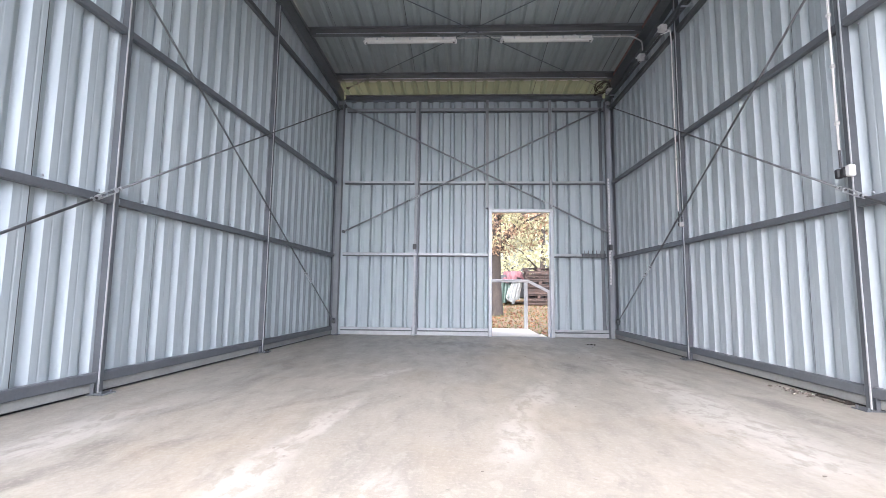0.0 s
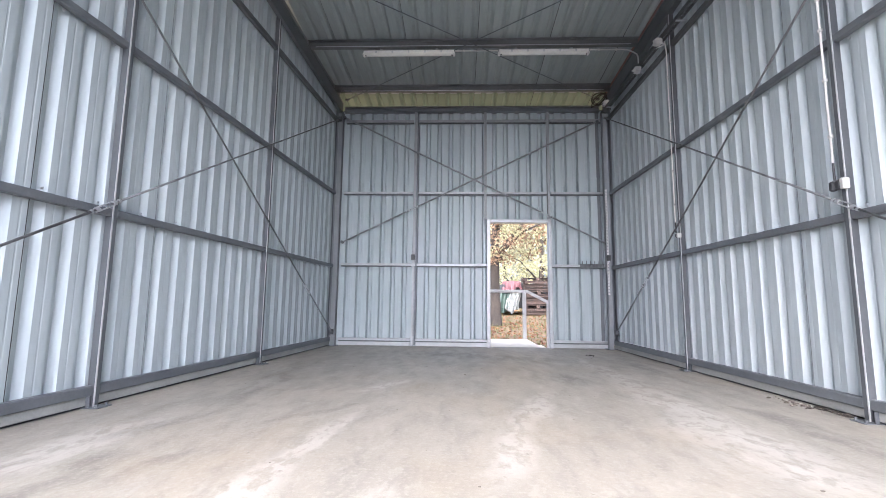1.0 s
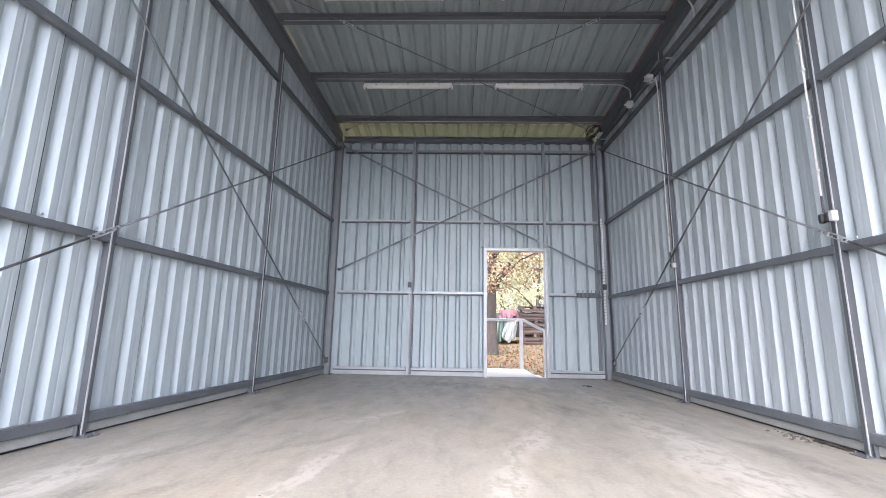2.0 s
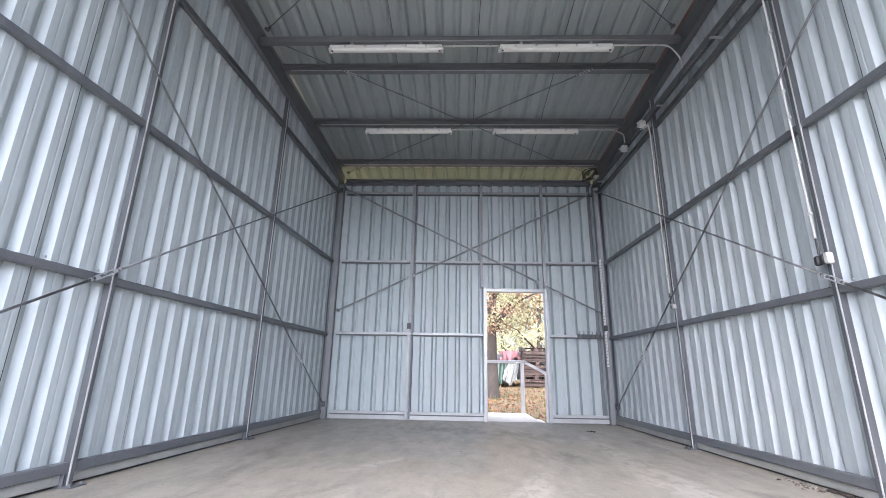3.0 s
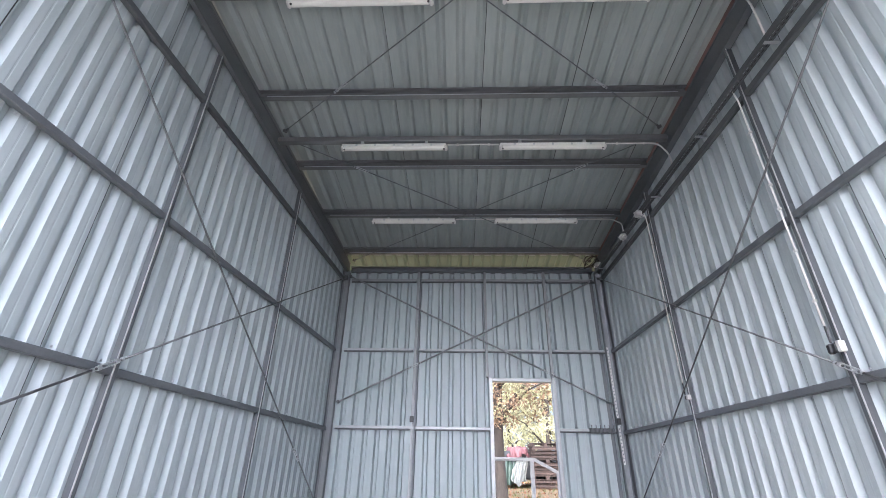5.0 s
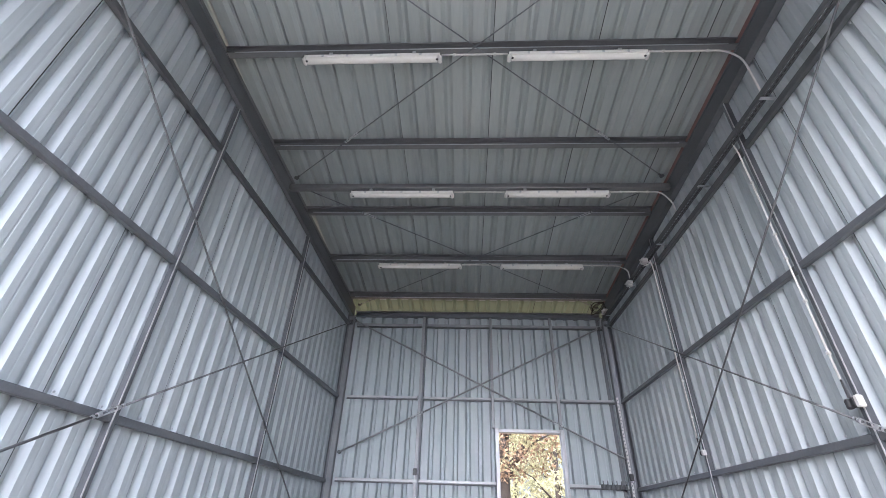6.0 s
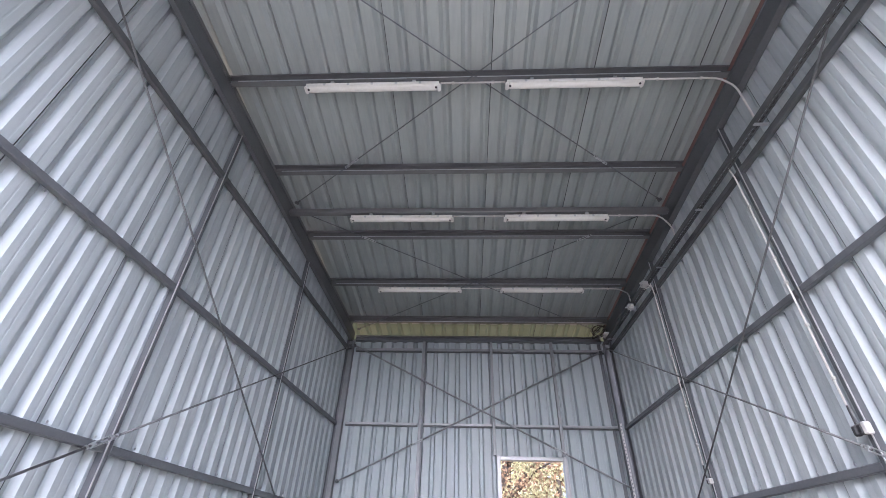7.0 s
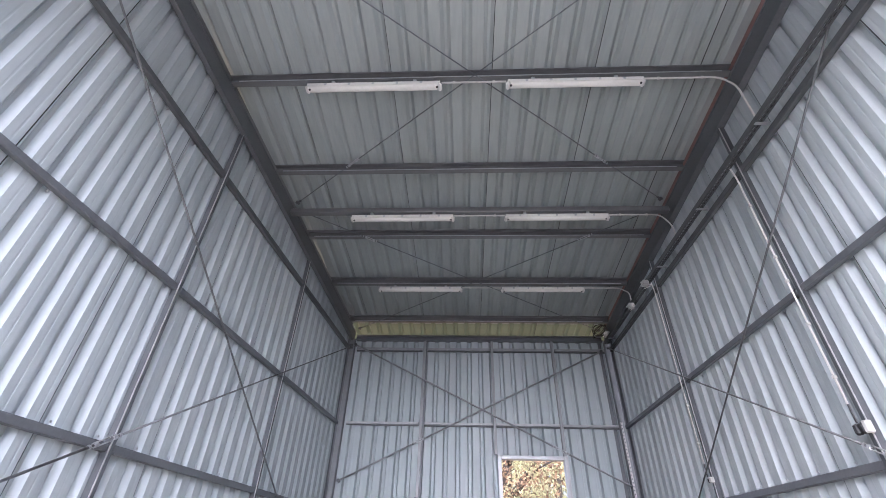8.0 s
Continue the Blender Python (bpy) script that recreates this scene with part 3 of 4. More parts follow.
cables = thing("cable_bundle", "dark cables lying in the cable tray", "cable")
for k, lo in enumerate((0.068, 0.102)):
    bm = bmesh.new()
    tube(bm, [tray_line((ya + 0.1 + (yb - ya - 0.2) * i / 24, lo + 0.006 * math.sin(i * 1.7 + k), TRAY_Z + 0.011)) for i in range(25)], 0.007, 6)
    part("cable", bm, DARK_PLASTIC, cables)


def junction_box(y, inn, z, turn):
    t = thing("junction_box", "pale grey plastic junction box with cable glands", "junction box", "junction boxes", at=right((y, inn, z)))
    bm = bmesh.new()
    block(bm, (-0.042, -0.042, -0.026), (0.042, 0.042, 0.038), bevel=0.012)
    box = part("box", bm, CONDUIT, t)
    bm = bmesh.new()
    block(bm, (-0.037, -0.037, -0.036), (0.037, 0.037, -0.0265), bevel=0.007)
    part("lid", bm, CONDUIT, box)
    for k in range(3):
        a = turn + k * math.pi / 2
        d = Vector((math.cos(a), math.sin(a), 0))
        bm = bmesh.new()
        tube(bm, [d * 0.043, d * 0.07], 0.012, 8)
        part("gland", bm, CONDUIT, box)
    bm = bmesh.new()
    tube(bm, bent([Vector((math.cos(turn), math.sin(turn), 0)) * 0.07, Vector((math.cos(turn), math.sin(turn), 0)) * 0.12, Vector((0.02, 0.1, -0.02))], 0.05), 0.006, 6)
    part("lead", bm, PLASTIC, t)
    return t


junction_box(-2.288, 0.135, 3.820, 0.4)
junction_box(-1.656, 0.115, 3.820, 1.2)
junction_box(-0.30, 0.05, 4.00, 2.0)

# coil of spare cable in the corner
coil = thing("cable_coil", "coil of spare black cable hung in the corner", "cable coil", at=(3.04, -0.15, 4.13))
for k in range(5):
    bm = bmesh.new()
    r = 0.118 + 0.014 * math.sin(k * 2.1)
    ring = [Vector((r * math.cos(a) * (1 + 0.05 * math.sin(k)), 0.012 * (k - 2) + 0.02 * math.sin(a + k), r * 0.92 * math.sin(a + 0.3 * k))) for a in (2 * math.pi * i / 24 for i in range(25))]
    tube(bm, ring, 0.0075, 6)
    part("loop", bm, DARK_PLASTIC, coil)
bm = bmesh.new()
tube(bm, bent([(0.06, 0, 0.05), (0.14, -0.02, 0.02), (0.17, -0.05, -0.2)], 0.05), 0.0075, 6)
part("tail", bm, DARK_PLASTIC, coil)


def socket_run(y, z_box, wide):
    """A conduit down a post to a socket box."""
    x = 0.016
    conduit([right((y + 0.042, 0.035, TRAY_Z + 0.02)), right((y + 0.042, x, TRAY_Z - 0.10)), right((y + 0.042, x, z_box + 0.16))], "pale conduit clipped along a wall post", 0.0072,
            clips=[right((y + 0.042, x, z)) for z in (3.4, 2.85, 2.62, 2.25, 1.85) if z > z_box + 0.2], mat=PLASTIC)
    bm = bmesh.new()
    tube(bm, [right((y + 0.042, x, z_box + 0.17)), right((y + 0.042, x, z_box + 0.04))], 0.0065, 8)
    tagged(part("supply_cable", bm, DARK_PLASTIC), "short black cable into a socket box", "cable")
    t = thing("socket_box", "white socket box with a dark hinged front on a wall post", "socket", "socket boxes", at=right((y - 0.03, 0.004, z_box)))
    h = 0.037 if wide else 0.027
    bm = bmesh.new()
    block(bm, (-0.045, -0.03, -h), (0.0, 0.006, h), bevel=0.006)
    box = part("box", bm, CONDUIT, t)
    for k in ((0.010, 0.054), (0.057, 0.100)) if wide else ((0.010, 0.044),):
        bm = bmesh.new()
        block(bm, (-0.043, k[0] - 0.003, -h + 0.004), (-0.004, k[1] - 0.003, h - 0.004), bevel=0.01)
        part("socket_cover", bm, DARK_PLASTIC, box, "dark grey socket cover")
    return t


socket_run(Y_POST[1], 1.505, True)
socket_run(Y_POST[0], 1.487, False)


# ---------------------------------------------------------------- bracing
def brace(a, b, turn_at=None, radius=0.0085, label="thin grey steel bracing rod with a turnbuckle", size=1.0, steel=None):
    """A rod from a to b, with a turnbuckle a share of the way along and a bolted eye at either end."""
    a, b = Vector(a), Vector(b)
    t = thing("brace_rod", label, "brace rod", "wind bracing", at=a)
    d = b - a
    u = d.normalized()
    side = u.cross(Vector((0, 0, 1))).normalized() if abs(u.z) < 0.95 else Vector((1, 0, 0))
    up = u.cross(side)
    bm = bmesh.new()
    if turn_at is None:
        tube(bm, [Vector((0, 0, 0)), d], radius, 8)
        part("rod", bm, steel or ROD, t, smooth=True)
    else:
        c = d * turn_at
        tube(bm, [Vector((0, 0, 0)), c - u * 0.05 * size], radius, 8)
        part("rod", bm, steel or ROD, t, smooth=True)
        bm = bmesh.new()
        tube(bm, [c + u * 0.05 * size, d], radius, 8)
        part("rod", bm, steel or ROD, t, smooth=True)
        bm = bmesh.new()
        for s in (-1, 1):
            tube(bm, [c - u * 0.085 * size + up * 0.013 * s, c + u * 0.085 * size + up * 0.013 * s], 0.005, 6)
            tube(bm, [c + u * (0.075 * s - 0.014) * size, c + u * (0.075 * s + 0.014) * size], 0.018, 8)
        buckle = part("turnbuckle", bm, GALV, t, "bright open-bodied turnbuckle")
        for s in (-1, 1):
            bm = bmesh.new()
            tube(bm, [c + u * s * 0.115 * size, c + u * s * 0.13 * size], 0.015, 6)
            part("lock_nut", bm, GALV, buckle)
    for e, s in ((Vector((0, 0, 0)), 1), (d, -1)):
        bm = bmesh.new()
        tube(bm, [e - side * 0.022, e + side * 0.022], 0.026 if radius > 0.012 else 0.044 if size >= 0.9 else 0.02, 12)
        tube(bm, [e + u * s * 0.01, e + u * s * 0.06], 0.013, 8)
        part("end_eye", bm, DARK_STEEL, t, "dark bolted rod end")
    return t


def along(p, q, y):
    return (y - p[1]) / (q[1] - p[1])


for to in (left, right):
    p, q = (to((-0.16, 0.03, 0.23)), to((-6.35, 0.03, 4.14))) if to is left else (to((-0.34, 0.03, 0.285)), to((-6.35, 0.03, 4.305)))
    brace(p, q, along(p, q, -1.21 if to is left else -1.42))
    p, q = to((-0.16, 0.03, 3.80)), to((-6.35, 0.035, 0.26))
    brace(p, q, along(p, q, -4.50 if to is left else -4.42), size=0.95 if to is left else 0.8)
brace((-1.25, -0.03, 1.70), (3.03, -0.03, 3.79), 0.277, 0.014, steel=BRACE_GREY)
brace((3.115, -0.052, 1.70), (-1.28, -0.056, 3.87), 0.222, 0.014, steel=BRACE_GREY)


def roof_point(to, y, inn, h):
    p = to((y, inn, 0))
    return roofed((p[0], p[1], h))


for ya, yb in ((-3.20, -6.66), (-3.04, -0.06)):
    p, q = roof_point(left, ya, 0.10, -0.10), roof_point(right, yb, 0.10, -0.10)
    brace(p, q, 0.18, 0.0062, size=0.8, steel=STEEL)
    p, q = roof_point(right, ya, 0.10, -0.085), roof_point(left, yb, 0.10, -0.085)
    brace(p, q, 0.18, 0.0062, size=0.8, steel=STEEL)


# ---------------------------------------------------------------- fittings of the end wall
rack = thing("hook_rack", "black steel rack with a row of hooks on the wall rail", "hook rack", at=(2.885, -0.004, 1.335))
bm = bmesh.new()
block(bm, (-0.195, -0.006, -0.03), (0.195, 0.004, 0.03), bevel=0.002)
part("rail", bm, DARK_STEEL, rack)
for k in range(6):
    x = -0.165 + 0.066 * k
    bm = bmesh.new()
    block(bm, (x - 0.022, -0.03, -0.045), (x + 0.018, -0.006, 0.03), bevel=0.006)
    tube(bm, bent([(x, -0.012, 0.02), (x, -0.045, 0.03), (x, -0.045, 0.075)], 0.015), 0.006, 6)
    part("hook", bm, DARK_STEEL, rack)

strip = thing("perforated_strip", "white perforated steel strip on the corner column", "perforated strip", at=(3.118, -0.094, 0.0))
bm = bmesh.new()
for x in (-0.015, 0.009):
    block(bm, (x, -0.004, 0.86), (x + 0.006, 0.0, 2.60))
z = 0.86
while z < 2.58:
    block(bm, (-0.009, -0.004, z), (0.009, 0.0, z + 0.03))
    z += 0.05
part("slotted_band", bm, CONDUIT, strip)
bm = bmesh.new()
block(bm, (-0.008, 0.0, 0.30), (0.008, 0.008, 2.62))
part("backing", bm, COLUMN, strip)
for x, y in ((-0.055, -0.030), (3.118, -0.125)):
    t = thing("door_latch", "small dark latch box on a steel post", "latch", "latches", at=(x, y, 1.455))
    bm = bmesh.new()
    block(bm, (-0.03, -0.02, -0.045), (0.03, 0.02, 0.045), bevel=0.006)
    box = part("case", bm, DARK_PLASTIC, t)
    bm = bmesh.new()
    block(bm, (-0.012, -0.03, -0.07), (0.012, 0.0, -0.046), bevel=0.003)
    part("bolt", bm, GALV, t)
bar = thing("latch_bar", "bright galvanised upright bolt bar on the end wall", "bolt bar", at=(-0.055, -0.014, 0.0))
bm = bmesh.new()
block(bm, (-0.014, -0.012, 0.012), (0.014, 0.012, 1.385), bevel=0.004)
part("bar", bm, RAIL_GREY, bar)
for z in (0.15, 1.33):
    bm = bmesh.new()
    block(bm, (-0.032, -0.016, z - 0.02), (0.034, -0.0125, z + 0.02), bevel=0.002)
    part("guide", bm, RAIL_GREY, bar)

# debris along the foot of the right wall
rng = np.random.default_rng(4)


def stone(bm, x, y, r):
    """A small broken lump with uneven corners, resting on the floor."""
    made = bmesh.ops.create_icosphere(bm, subdivisions=1, radius=r)["verts"]
    for v in made:
        v.co = Vector((x, y, r * 0.55)) + Vector((v.co.x * 1.3, v.co.y, v.co.z * 0.6)) * rng.uniform(0.7, 1.2)
        v.co.z = max(v.co.z, 0.0005)


bm = bmesh.new()
for k in range(46):
    y = -3.90 + rng.normal() * 0.09
    c = right((y, 0.02 + abs(rng.normal()) * 0.05, 0.0))
    stone(bm, c.x, c.y, 0.003 + rng.random() ** 2 * 0.013)
tagged(part("rubble", bm, SOIL), "grey-brown crumbs of soil and mortar along the wall foot", "rubble", kind="stuff")
bm = bmesh.new()
for k in range(60):
    y = -4.0 - rng.random() * 0.27
    c = right((y, -0.028 + rng.random() * 0.045, 0.0))
    stone(bm, c.x, c.y, 0.006 + rng.random() * 0.012)
tagged(part("soil_clods", bm, BARK), "dark damp soil clods under the wall sill", "soil", kind="stuff")

# a dry leaf blown in by the doorway
bm = bmesh.new()
spine = [bm.verts.new((0.014 * i - 0.063, 0.006 * math.sin(i), 0.006 + 0.012 * math.sin(i * 0.7) ** 2)) for i in range(10)]
for sgn in (-1, 1):
    edge = [bm.verts.new((0.014 * i - 0.063, sgn * 0.042 * math.sin(math.pi * i / 9) ** 0.7 * (1 + 0.15 * math.sin(3 * i)), 0.002 + 0.022 * abs(math.sin(i * 0.9)))) for i in range(1, 9)]
    rail_a, rail_b = spine[1:9], edge
    bm.faces.new((spine[0], rail_a[0], rail_b[0]))
    for i in range(7):
        bm.faces.new((rail_a[i], rail_a[i + 1], rail_b[i + 1], rail_b[i]))
    bm.faces.new((rail_a[7], spine[9], rail_b[7]))
leaf = tagged(part("dry_leaf", bm, BARK), "curled dark brown dry leaf on the concrete floor", "leaf")
leaf.location = (2.507, -1.07, 0.0)
bm = bmesh.new()
for k in range(60):
    x, y = rng.uniform(-1.2, 3.0), rng.uniform(-5.9, -0.4)
    r = 0.0015 + rng.random() ** 4 * 0.0035
    block(bm, (x - r * 2, y - r, 0.0005), (x + r * 2, y + r, 0.001 + r * 0.5))
tagged(part("floor_crumbs", bm, SOIL), "scattered dark crumbs and leaf bits on the floor", "debris", kind="stuff")

# ---------------------------------------------------------------- outside
bm = bmesh.new()
block(bm, (-0.6, 0.125, -0.3), (2.10, 1.85, -0.002), bevel=0.01)
tagged(part("landing", bm, SLAB), "pale concrete landing outside the doorway", "landing", kind="structure")
for k in range(2):
    bm = bmesh.new()
    block(bm, (2.102 + 0.28 * k, 0.3, -0.4), (2.38 + 0.28 * k, 1.85, -0.11 - 0.1 * k), bevel=0.01)
    tagged(part("step", bm, SLAB), "pale concrete step down from the landing", "step", "landing steps", "structure")


def ground_z(x, y):
    if y < 1.5:
        return -0.26
    return min(-0.26 + 0.042 * (y - 1.5), 0.9) + 0.03 * math.sin(x * 1.3 + y * 0.7) * min(1, (y - 1.5) / 3)


axis = np.sign(np.linspace(-1, 1, 121)) * np.abs(np.linspace(-1, 1, 121)) ** 3.2 * 700
nx = len(axis)
verts = [(x + 1.5, y + 4, ground_z(x + 1.5, y + 4)) for y in axis for x in axis]
faces = [(i * nx + j, i * nx + j + 1, (i + 1) * nx + j + 1, (i + 1) * nx + j) for i in range(nx - 1) for j in range(nx - 1)]
me = bpy.data.meshes.new("ground")
me.from_pydata(verts, [], faces)
me.materials.append(GROUND)
tagged(new("ground", me), "soil and grass strewn with autumn leaves", "ground", kind="structure")
bm = bmesh.new()
block(bm, (-6, -16.9, -0.3), (8, FRONT - 0.06, -0.015))
tagged(part("apron", bm, APRON), "worn grey concrete apron before the open front", "pavement", kind="structure")

rail = thing("handrail", "pale grey square-tube handrail along the landing and steps", "handrail", at=(2.06, 1.80, 0.0))
bm = bmesh.new()
block(bm, (-2.6, -0.03, 0.93), (0.03, 0.03, 0.99), bevel=0.008)
part("top_rail", bm, RAIL_PAINT, rail)
bm = bmesh.new()
prism(bm, [(0.03, 0.93), (0.03, 0.99), (1.0, 0.50), (1.0, 0.44)], -0.03, 0.03, 1)
part("sloping_rail", bm, RAIL_PAINT, rail)
for x, z0, z1 in ((-0.02, 0.0, 0.935), (0.46, -0.21, 0.735), (-1.6, 0.0, 0.935)):
    bm = bmesh.new()
    block(bm, (x - 0.035, -0.035, z0 - 0.002), (x + 0.035, 0.035, z1), bevel=0.008)
    part("baluster", bm, RAIL_PAINT, rail)


def leaf_mesh(name, points, size, material, parent=None, flat=False, seed=1):
    """Many small folded leaves about the given points, as one mesh."""
    g = np.random.default_rng(seed)
    count = len(points)
    a = g.normal(size=(count, 3))
    if flat:
        a[:, 2] *= 0.25
    a /= np.linalg.norm(a, axis=1)[:, None]
    b = g.normal(size=(count, 3))
    if flat:
        b[:, 2] *= 0.25
    b -= a * np.sum(a * b, axis=1)[:, None]
    b /= np.linalg.norm(b, axis=1)[:, None]
    s = size * g.uniform(0.6, 1.4, count)[:, None]
    c = np.cross(a, b)
    p = np.asarray(points)
    v = np.stack([p - a * s, p + b * s * 0.45 + c * s * 0.15, p + a * s, p - b * s * 0.45 + c * s * 0.15], axis=1).reshape(-1, 3)
    f = [(4 * i, 4 * i + 1, 4 * i + 2) for i in range(count)] + [(4 * i, 4 * i + 2, 4 * i + 3) for i in range(count)]
    me = bpy.data.meshes.new(name)
    me.from_pydata(v.tolist(), [], f)
    me.materials.append(material)
    ob = new(name, me)
    ob.parent = parent
    return ob


def cluster(g, centre, radius, count):
    d = g.normal(size=(count, 3))
    d /= np.linalg.norm(d, axis=1)[:, None]
    return np.asarray(centre) + d * (g.random(count) ** 0.4)[:, None] * np.asarray(radius)


def tree(x, y, height, girth, seed, material, label, clumps, leaf, per, low, lean=(0, 0), spread=2.6):
    g = np.random.default_rng(seed)
    t = thing("tree", label, "tree", at=(x, y, ground_z(x, y) - 0.02))
    bm = bmesh.new()
    way = [Vector((lean[0] * k * k, lean[1] * k * k, height * 0.75 * k)) + Vector((0.05 * math.sin(5 * k + seed), 0.05 * math.cos(4 * k), 0)) for k in (0, 0.08, 0.25, 0.45, 0.7, 1.0)]
    tube(bm, [Vector((0, 0, -0.1)), Vector((0, 0, 0.05))] + way[1:], girth * 1.1, 12, girth * 0.55)
    trunk = part("trunk", bm, BARK, t, smooth=True)
    pts = []
    for k in range(clumps):
        a = 2 * math.pi * (k * 0.618 + seed * 0.1)
        h = low + (height - low) * ((k + 0.5) / clumps)
        r = spread * math.sin(math.pi * min(0.95, 0.25 + 0.7 * (h - low) / (height - low))) * g.uniform(0.55, 1.1)
        tip = Vector((r * math.cos(a), r * math.sin(a), h))
        root = Vector((0, 0, max(0.6 * low, h - 0.45 * r - 0.3)))
        bm = bmesh.new()
        mid = root.lerp(tip, 0.5) + Vector((0, 0, 0.12 * r))
        tube(bm, [root, mid, tip], girth * 0.28, 6, 0.012)
        part("limb", bm, BARK, trunk, smooth=True)
        for q in range(3):
            c = np.array(tip) * (1 - 0.22 * q) + g.normal(size=3) * 0.3 * (q + 0.5) + np.array([0, 0, h * 0.22 * q])
            pts.append(cluster(g, c, np.array([0.75, 0.75, 0.5]) * spread / 2.6, per))
    leaf_mesh("crown", np.concatenate(pts), leaf, material, t, seed=seed)
    return t


near = tree(1.93, 7.2, 7.0, 0.19, 3, BROWN_LEAF, "old tree with grey-brown bark and rusty autumn leaves", 16, 0.075, 110, 3.0, spread=2.2)
bm = bmesh.new()
tube(bm, [(0.04, 0, 2.15), (0.16, -0.03, 2.42), (0.42, -0.08, 2.78), (0.75, -0.1, 3.2), (1.3, 0.1, 4.1)], 0.13, 10, 0.06)
part("bough", bm, BARK, near, smooth=True)
# the thin yellow leaves that hang before the open sky
g = np.random.default_rng(11)
drape = [cluster(g, (0.9 + g.normal() * 0.8, -0.2 + g.normal() * 0.8, 2.3 + g.random() * 1.6), (0.35, 0.35, 0.25), 60) for k in range(46)]
leaf_mesh("low_sprays", np.concatenate(drape[:30]), 0.055, LEAF, near, seed=12)
leaf_mesh("rusty_sprays", np.concatenate(drape[30:] + [cluster(g, (-0.1 + g.normal() * 0.45, -0.3 + g.normal() * 0.5, 1.9 + g.random() * 1.3), (0.3, 0.3, 0.22), 60) for k in range(9)]), 0.05, BROWN_LEAF, near, seed=14)
tree(5.2, 17.0, 8.0, 0.16, 5, LEAF, "slim tree with thin yellow-green autumn leaves", 22, 0.10, 90, 1.4, spread=3.0)
tree(1.6, 21.0, 9.0, 0.2, 7, GREEN_LEAF, "broad tree with pale green and yellow leaves", 24, 0.13, 70, 1.3, spread=3.6)
tree(8.5, 26.0, 10.0, 0.22, 9, LEAF, "tall tree with yellowing leaves behind the yard", 22, 0.15, 70, 1.5, spread=4.0)
tree(-2.5, 27.0, 10.0, 0.22, 13, GREEN_LEAF, "tall tree with pale green leaves behind the yard", 22, 0.15, 70, 1.5, spread=4.0)
tree(4.6, 30.0, 11.0, 0.24, 15, GREEN_LEAF, "high tree with thin pale leaves far behind", 24, 0.17, 70, 1.6, spread=4.2)

# leaves and grass on the ground behind the hall
g = np.random.default_rng(21)
xy = np.stack([g.uniform(-3, 9, 9000), 1.95 + g.random(9000) ** 1.4 * 17], axis=1)
pts = np.array([(x, y, ground_z(x, y) + 0.015) for x, y in xy])
tagged(leaf_mesh("leaf_litter", pts, 0.055, LITTER, flat=True, seed=22), "fallen rust-brown leaves lying on the grass", "leaves", kind="stuff")
xy = np.stack([g.uniform(-3, 9, 9000), 1.95 + g.random(9000) ** 1.3 * 18], axis=1)
n = len(xy)
base = np.array([(x, y, ground_z(x, y) - 0.01) for x, y in xy])
ang = g.uniform(0, 2 * math.pi, n)
w = np.stack([np.cos(ang), np.sin(ang), np.zeros(n)], axis=1) * 0.012
tip = base + np.stack([g.normal(size=n) * 0.04, g.normal(size=n) * 0.04, g.uniform(0.06, 0.16, n)], axis=1)
me = bpy.data.meshes.new("grass")
me.from_pydata(np.stack([base - w, base + w, tip], axis=1).reshape(-1, 3).tolist(), [], [(3 * i, 3 * i + 1, 3 * i + 2) for i in range(n)])
me.materials.append(GRASS)
tagged(new("grass", me), "short yellowing grass between the leaves", "grass", kind="stuff")


# ---------------------------------------------------------------- the yard behind
def draped(bm, x0, x1, y0, y1, top, foot, seed, slant=0.0):
    """A cloth lying over a hump and falling in folds."""
    g = np.random.default_rng(seed)
    nu, nv = 44, 30
    rows = []
    for j in range(nv + 1):
        v = j / nv
        row = []
        for i in range(nu + 1):
            u = i / nu
            hump = (1 - abs(2 * u - 1) ** 4.0) * (1 - abs(2 * v - 1) ** 3.0)
            rise = min(1, hump * 1.4)
            fall = 1 - rise
            fold = (0.07 * math.sin(u * 31 + seed + 2 * v) + 0.04 * math.sin(u * 57 + v * 5)) * (0.25 + fall) + 0.03 * math.sin(v * 23 + u * 9)
            z = foot + (top - foot) * rise + (0.03 * math.sin(u * 17 + v * 9 + seed) + 0.02 * math.sin(u * 29 - v * 21)) + 0.10 * fall * math.sin(u * 7 + seed)
            row.append(bm.verts.new((x0 + (x1 - x0) * u + fold * 0.4 - slant * fall, y0 + (y1 - y0) * v + fold, max(z, foot - 0.1) + 0.012 * g.normal())))
        rows.append(row)
    for a, b in zip(rows, rows[1:]):
        for i in range(nu):
            bm.faces.new((a[i], a[i + 1], b[i + 1], b[i]))
    return bm


GY = ground_z(3.2, 13.0)
car = thing("parked_car", "dark parked car partly under white and green tarpaulins", "car", at=(3.0, 13.4, GY))
bm = bmesh.new()
prism(bm, [(-2.0, 0.25), (-2.02, 0.62), (-1.85, 0.78), (-1.05, 0.88), (-0.55, 1.32), (0.75, 1.34), (1.35, 0.95), (1.95, 0.85), (2.0, 0.3)], -0.8, 0.8, 1)
bmesh.ops.bevel(bm, geom=list(bm.edges), offset=0.05, segments=2, affect="EDGES")
part("body", bm, CAR_PAINT, car)
for x in (-1.25, 1.25):
    for y in (-0.74, 0.74):
        bm = bmesh.new()
        tube(bm, [(x, y - 0.09, 0.31), (x, y + 0.09, 0.31)], 0.31, 20)
        wheel = part("wheel", bm, RUBBER, car, "black tyre")
        bm = bmesh.new()
        tube(bm, [(x, y - 0.10, 0.31), (x, y + 0.10, 0.31)], 0.19, 16)
        part("rim", bm, PLASTIC, wheel, "pale wheel cover")
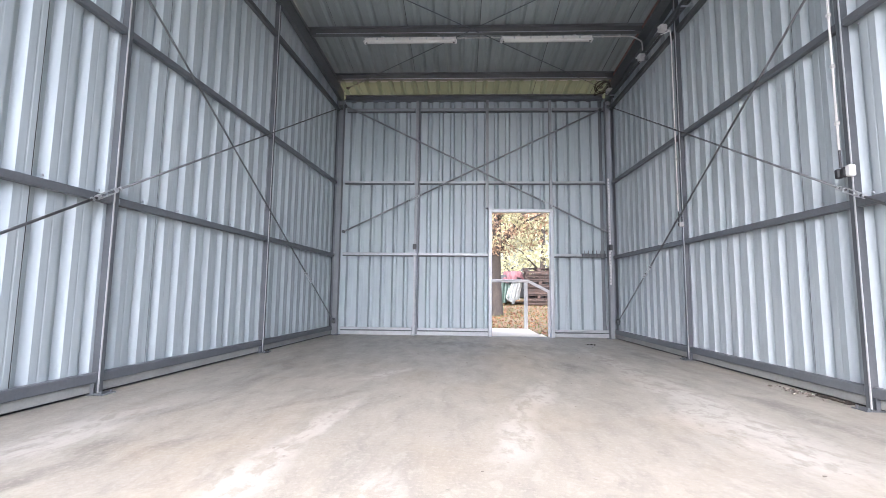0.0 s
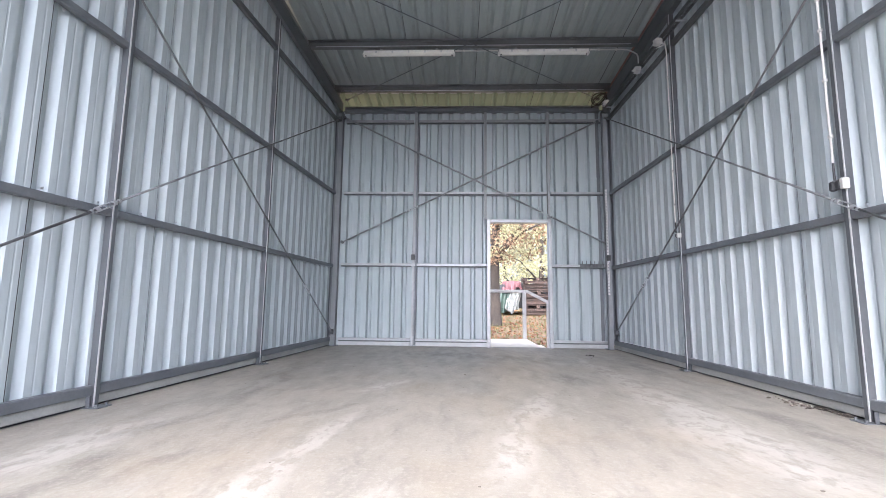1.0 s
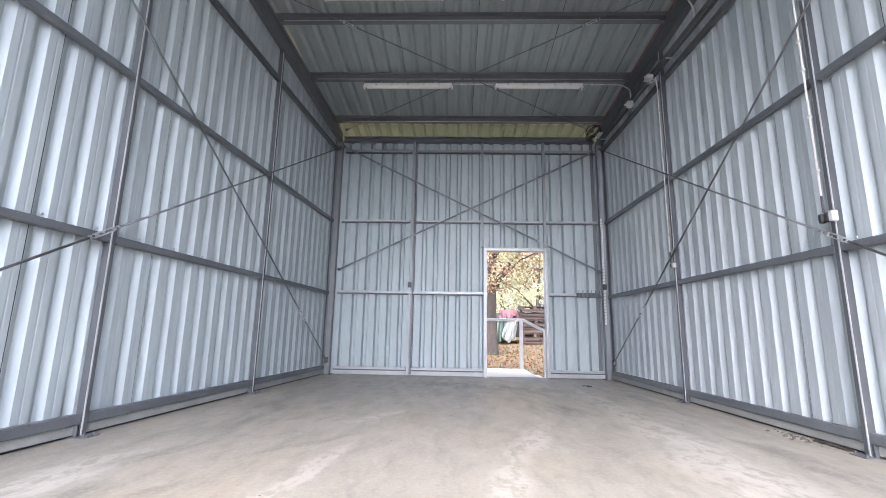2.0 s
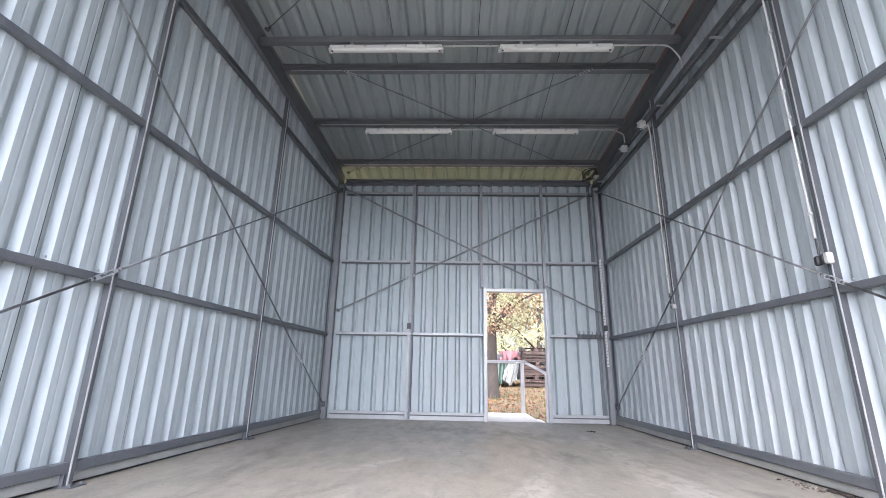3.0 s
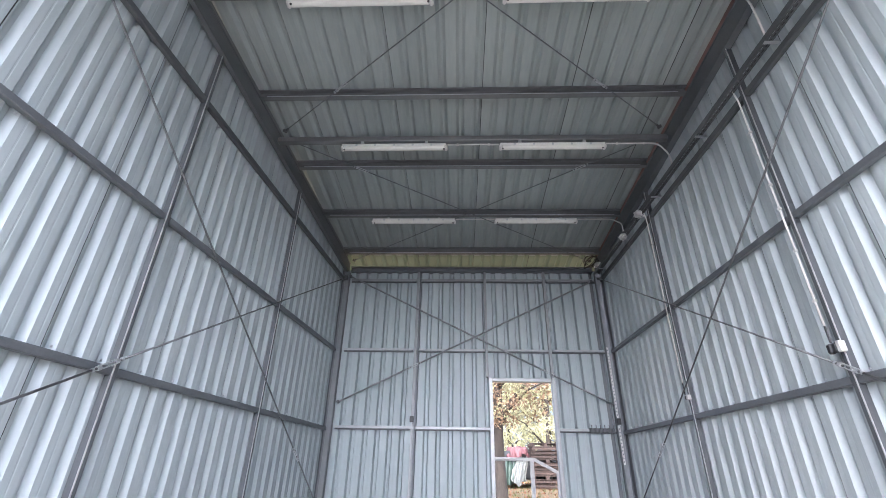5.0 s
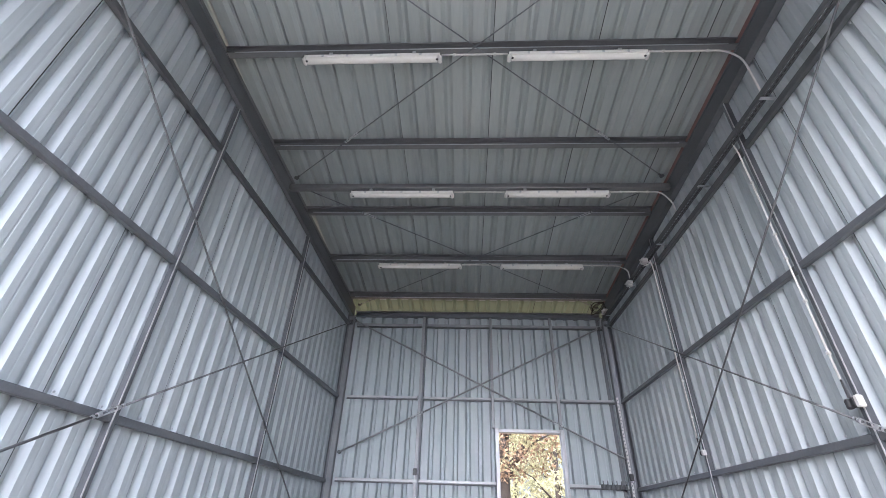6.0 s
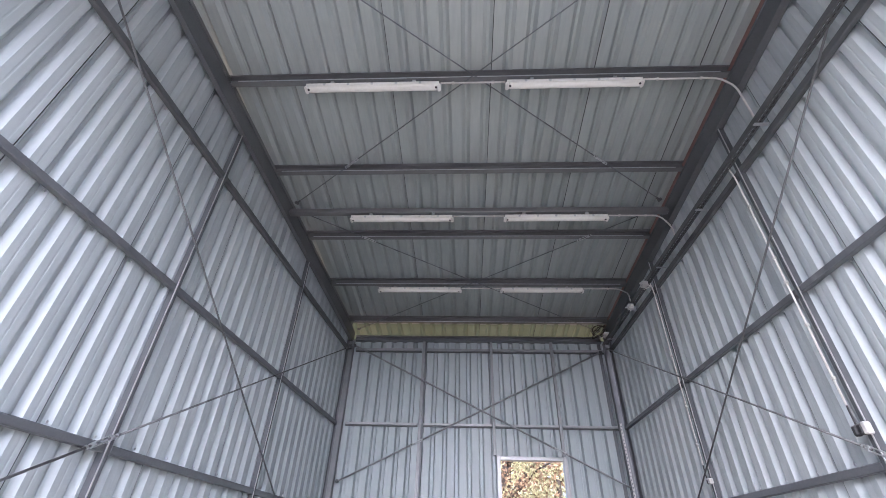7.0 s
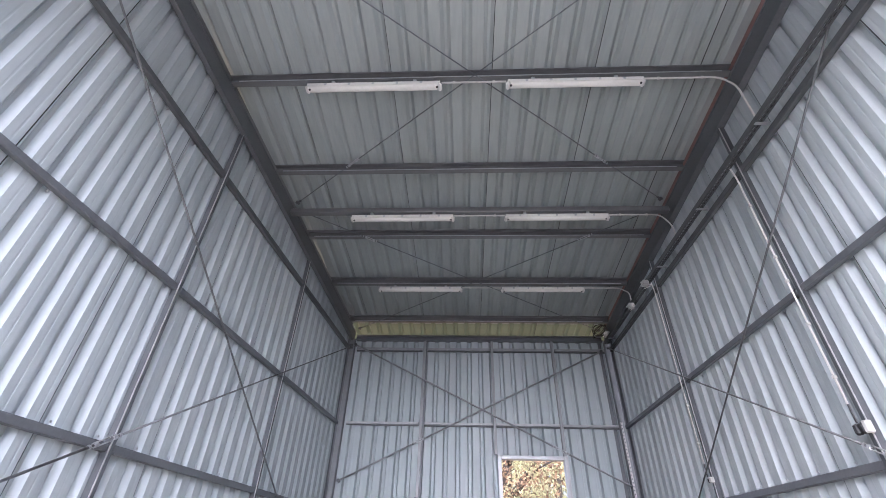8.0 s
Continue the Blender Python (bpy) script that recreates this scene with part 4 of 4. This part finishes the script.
for name, mat, box, label in (("white_tarpaulin", WHITE_TARP, (3.02, 3.68, 12.3, 14.3, 1.24, 0.16, 1, 0.34), "crumpled white tarpaulin draped over the car"), ("green_tarpaulin", GREEN_TARP, (2.50, 3.16, 12.35, 14.2, 1.16, 0.16, 2, 0.15), "green tarpaulin hanging over the car"), ("red_cover", RED_TARP, (2.62, 3.62, 12.38, 14.2, 1.46, 1.06, 3, 0.0), "faded red cloth bundled on the car roof")):
    bm = bmesh.new()
    x0, x1, y0, y1, top, foot, sd, slant = box
    draped(bm, x0, x1, y0, y1, GY + top, GY + foot, sd, slant)
    tagged(part(name, bm, mat, smooth=True), label, "tarpaulin", "covers on the car")

# stacked wooden pallets
px, py = 4.15, 12.4
gz = ground_z(px, py)
for k in range(11):
    t = thing("pallet", "weathered dark wooden pallet in a stack", "pallet", "stacked pallets", at=(px + 0.03 * math.sin(k * 2.3), py + 0.03 * math.cos(k * 1.7), gz + 0.005 + 0.146 * k))
    for i in range(5):
        bm = bmesh.new()
        block(bm, (-0.6, -0.4 + 0.17 * i, 0.122), (0.6, -0.28 + 0.17 * i, 0.144), bevel=0.003)
        part("top_board", bm, WOOD, t)
    if k % 4 != 2:
        bm = bmesh.new()
        block(bm, (-0.6 + 0.05 * (k % 3), -0.425, 0.035 + 0.008 * (k % 2)), (0.6, -0.405, 0.112), bevel=0.003)
        part("side_board", bm, WOOD, t)
    for i in (-0.36, 0.0, 0.36):
        bm = bmesh.new()
        block(bm, (-0.6, i - 0.05, 0.0), (0.6, i + 0.05, 0.02), bevel=0.003)
        part("bottom_board", bm, WOOD, t)
        for j in (-0.53, 0.0, 0.53):
            bm = bmesh.new()
            block(bm, (j - 0.07, i - 0.05, 0.0205), (j + 0.07, i + 0.05, 0.1215), bevel=0.004)
            part("spacer", bm, WOOD, t)

# ---------------------------------------------------------------- unseen screens that cut light from the front
# sheet panel added over the open front to darken the upper back wall
bm = bmesh.new()
corrugated(bm, -1.95, 3.30, 4.2, 5.16, lambda a, v, d: Vector((a, FRONT - 0.02 - d, v)))
tagged(part("wall_front", bm, SHEET), "unseen grey sheet panel added over the open front to cut sky light", "wall", kind="structure")
# plain wall added across the yard, out of view, to block low sky light
bm = bmesh.new()
block(bm, (-16, -17.3, -0.3), (18, -17.0, 2.5))
tagged(part("horizon_screen", bm, SCREEN_GREY), "unseen plain grey wall added to block the low sky", "wall", kind="structure")
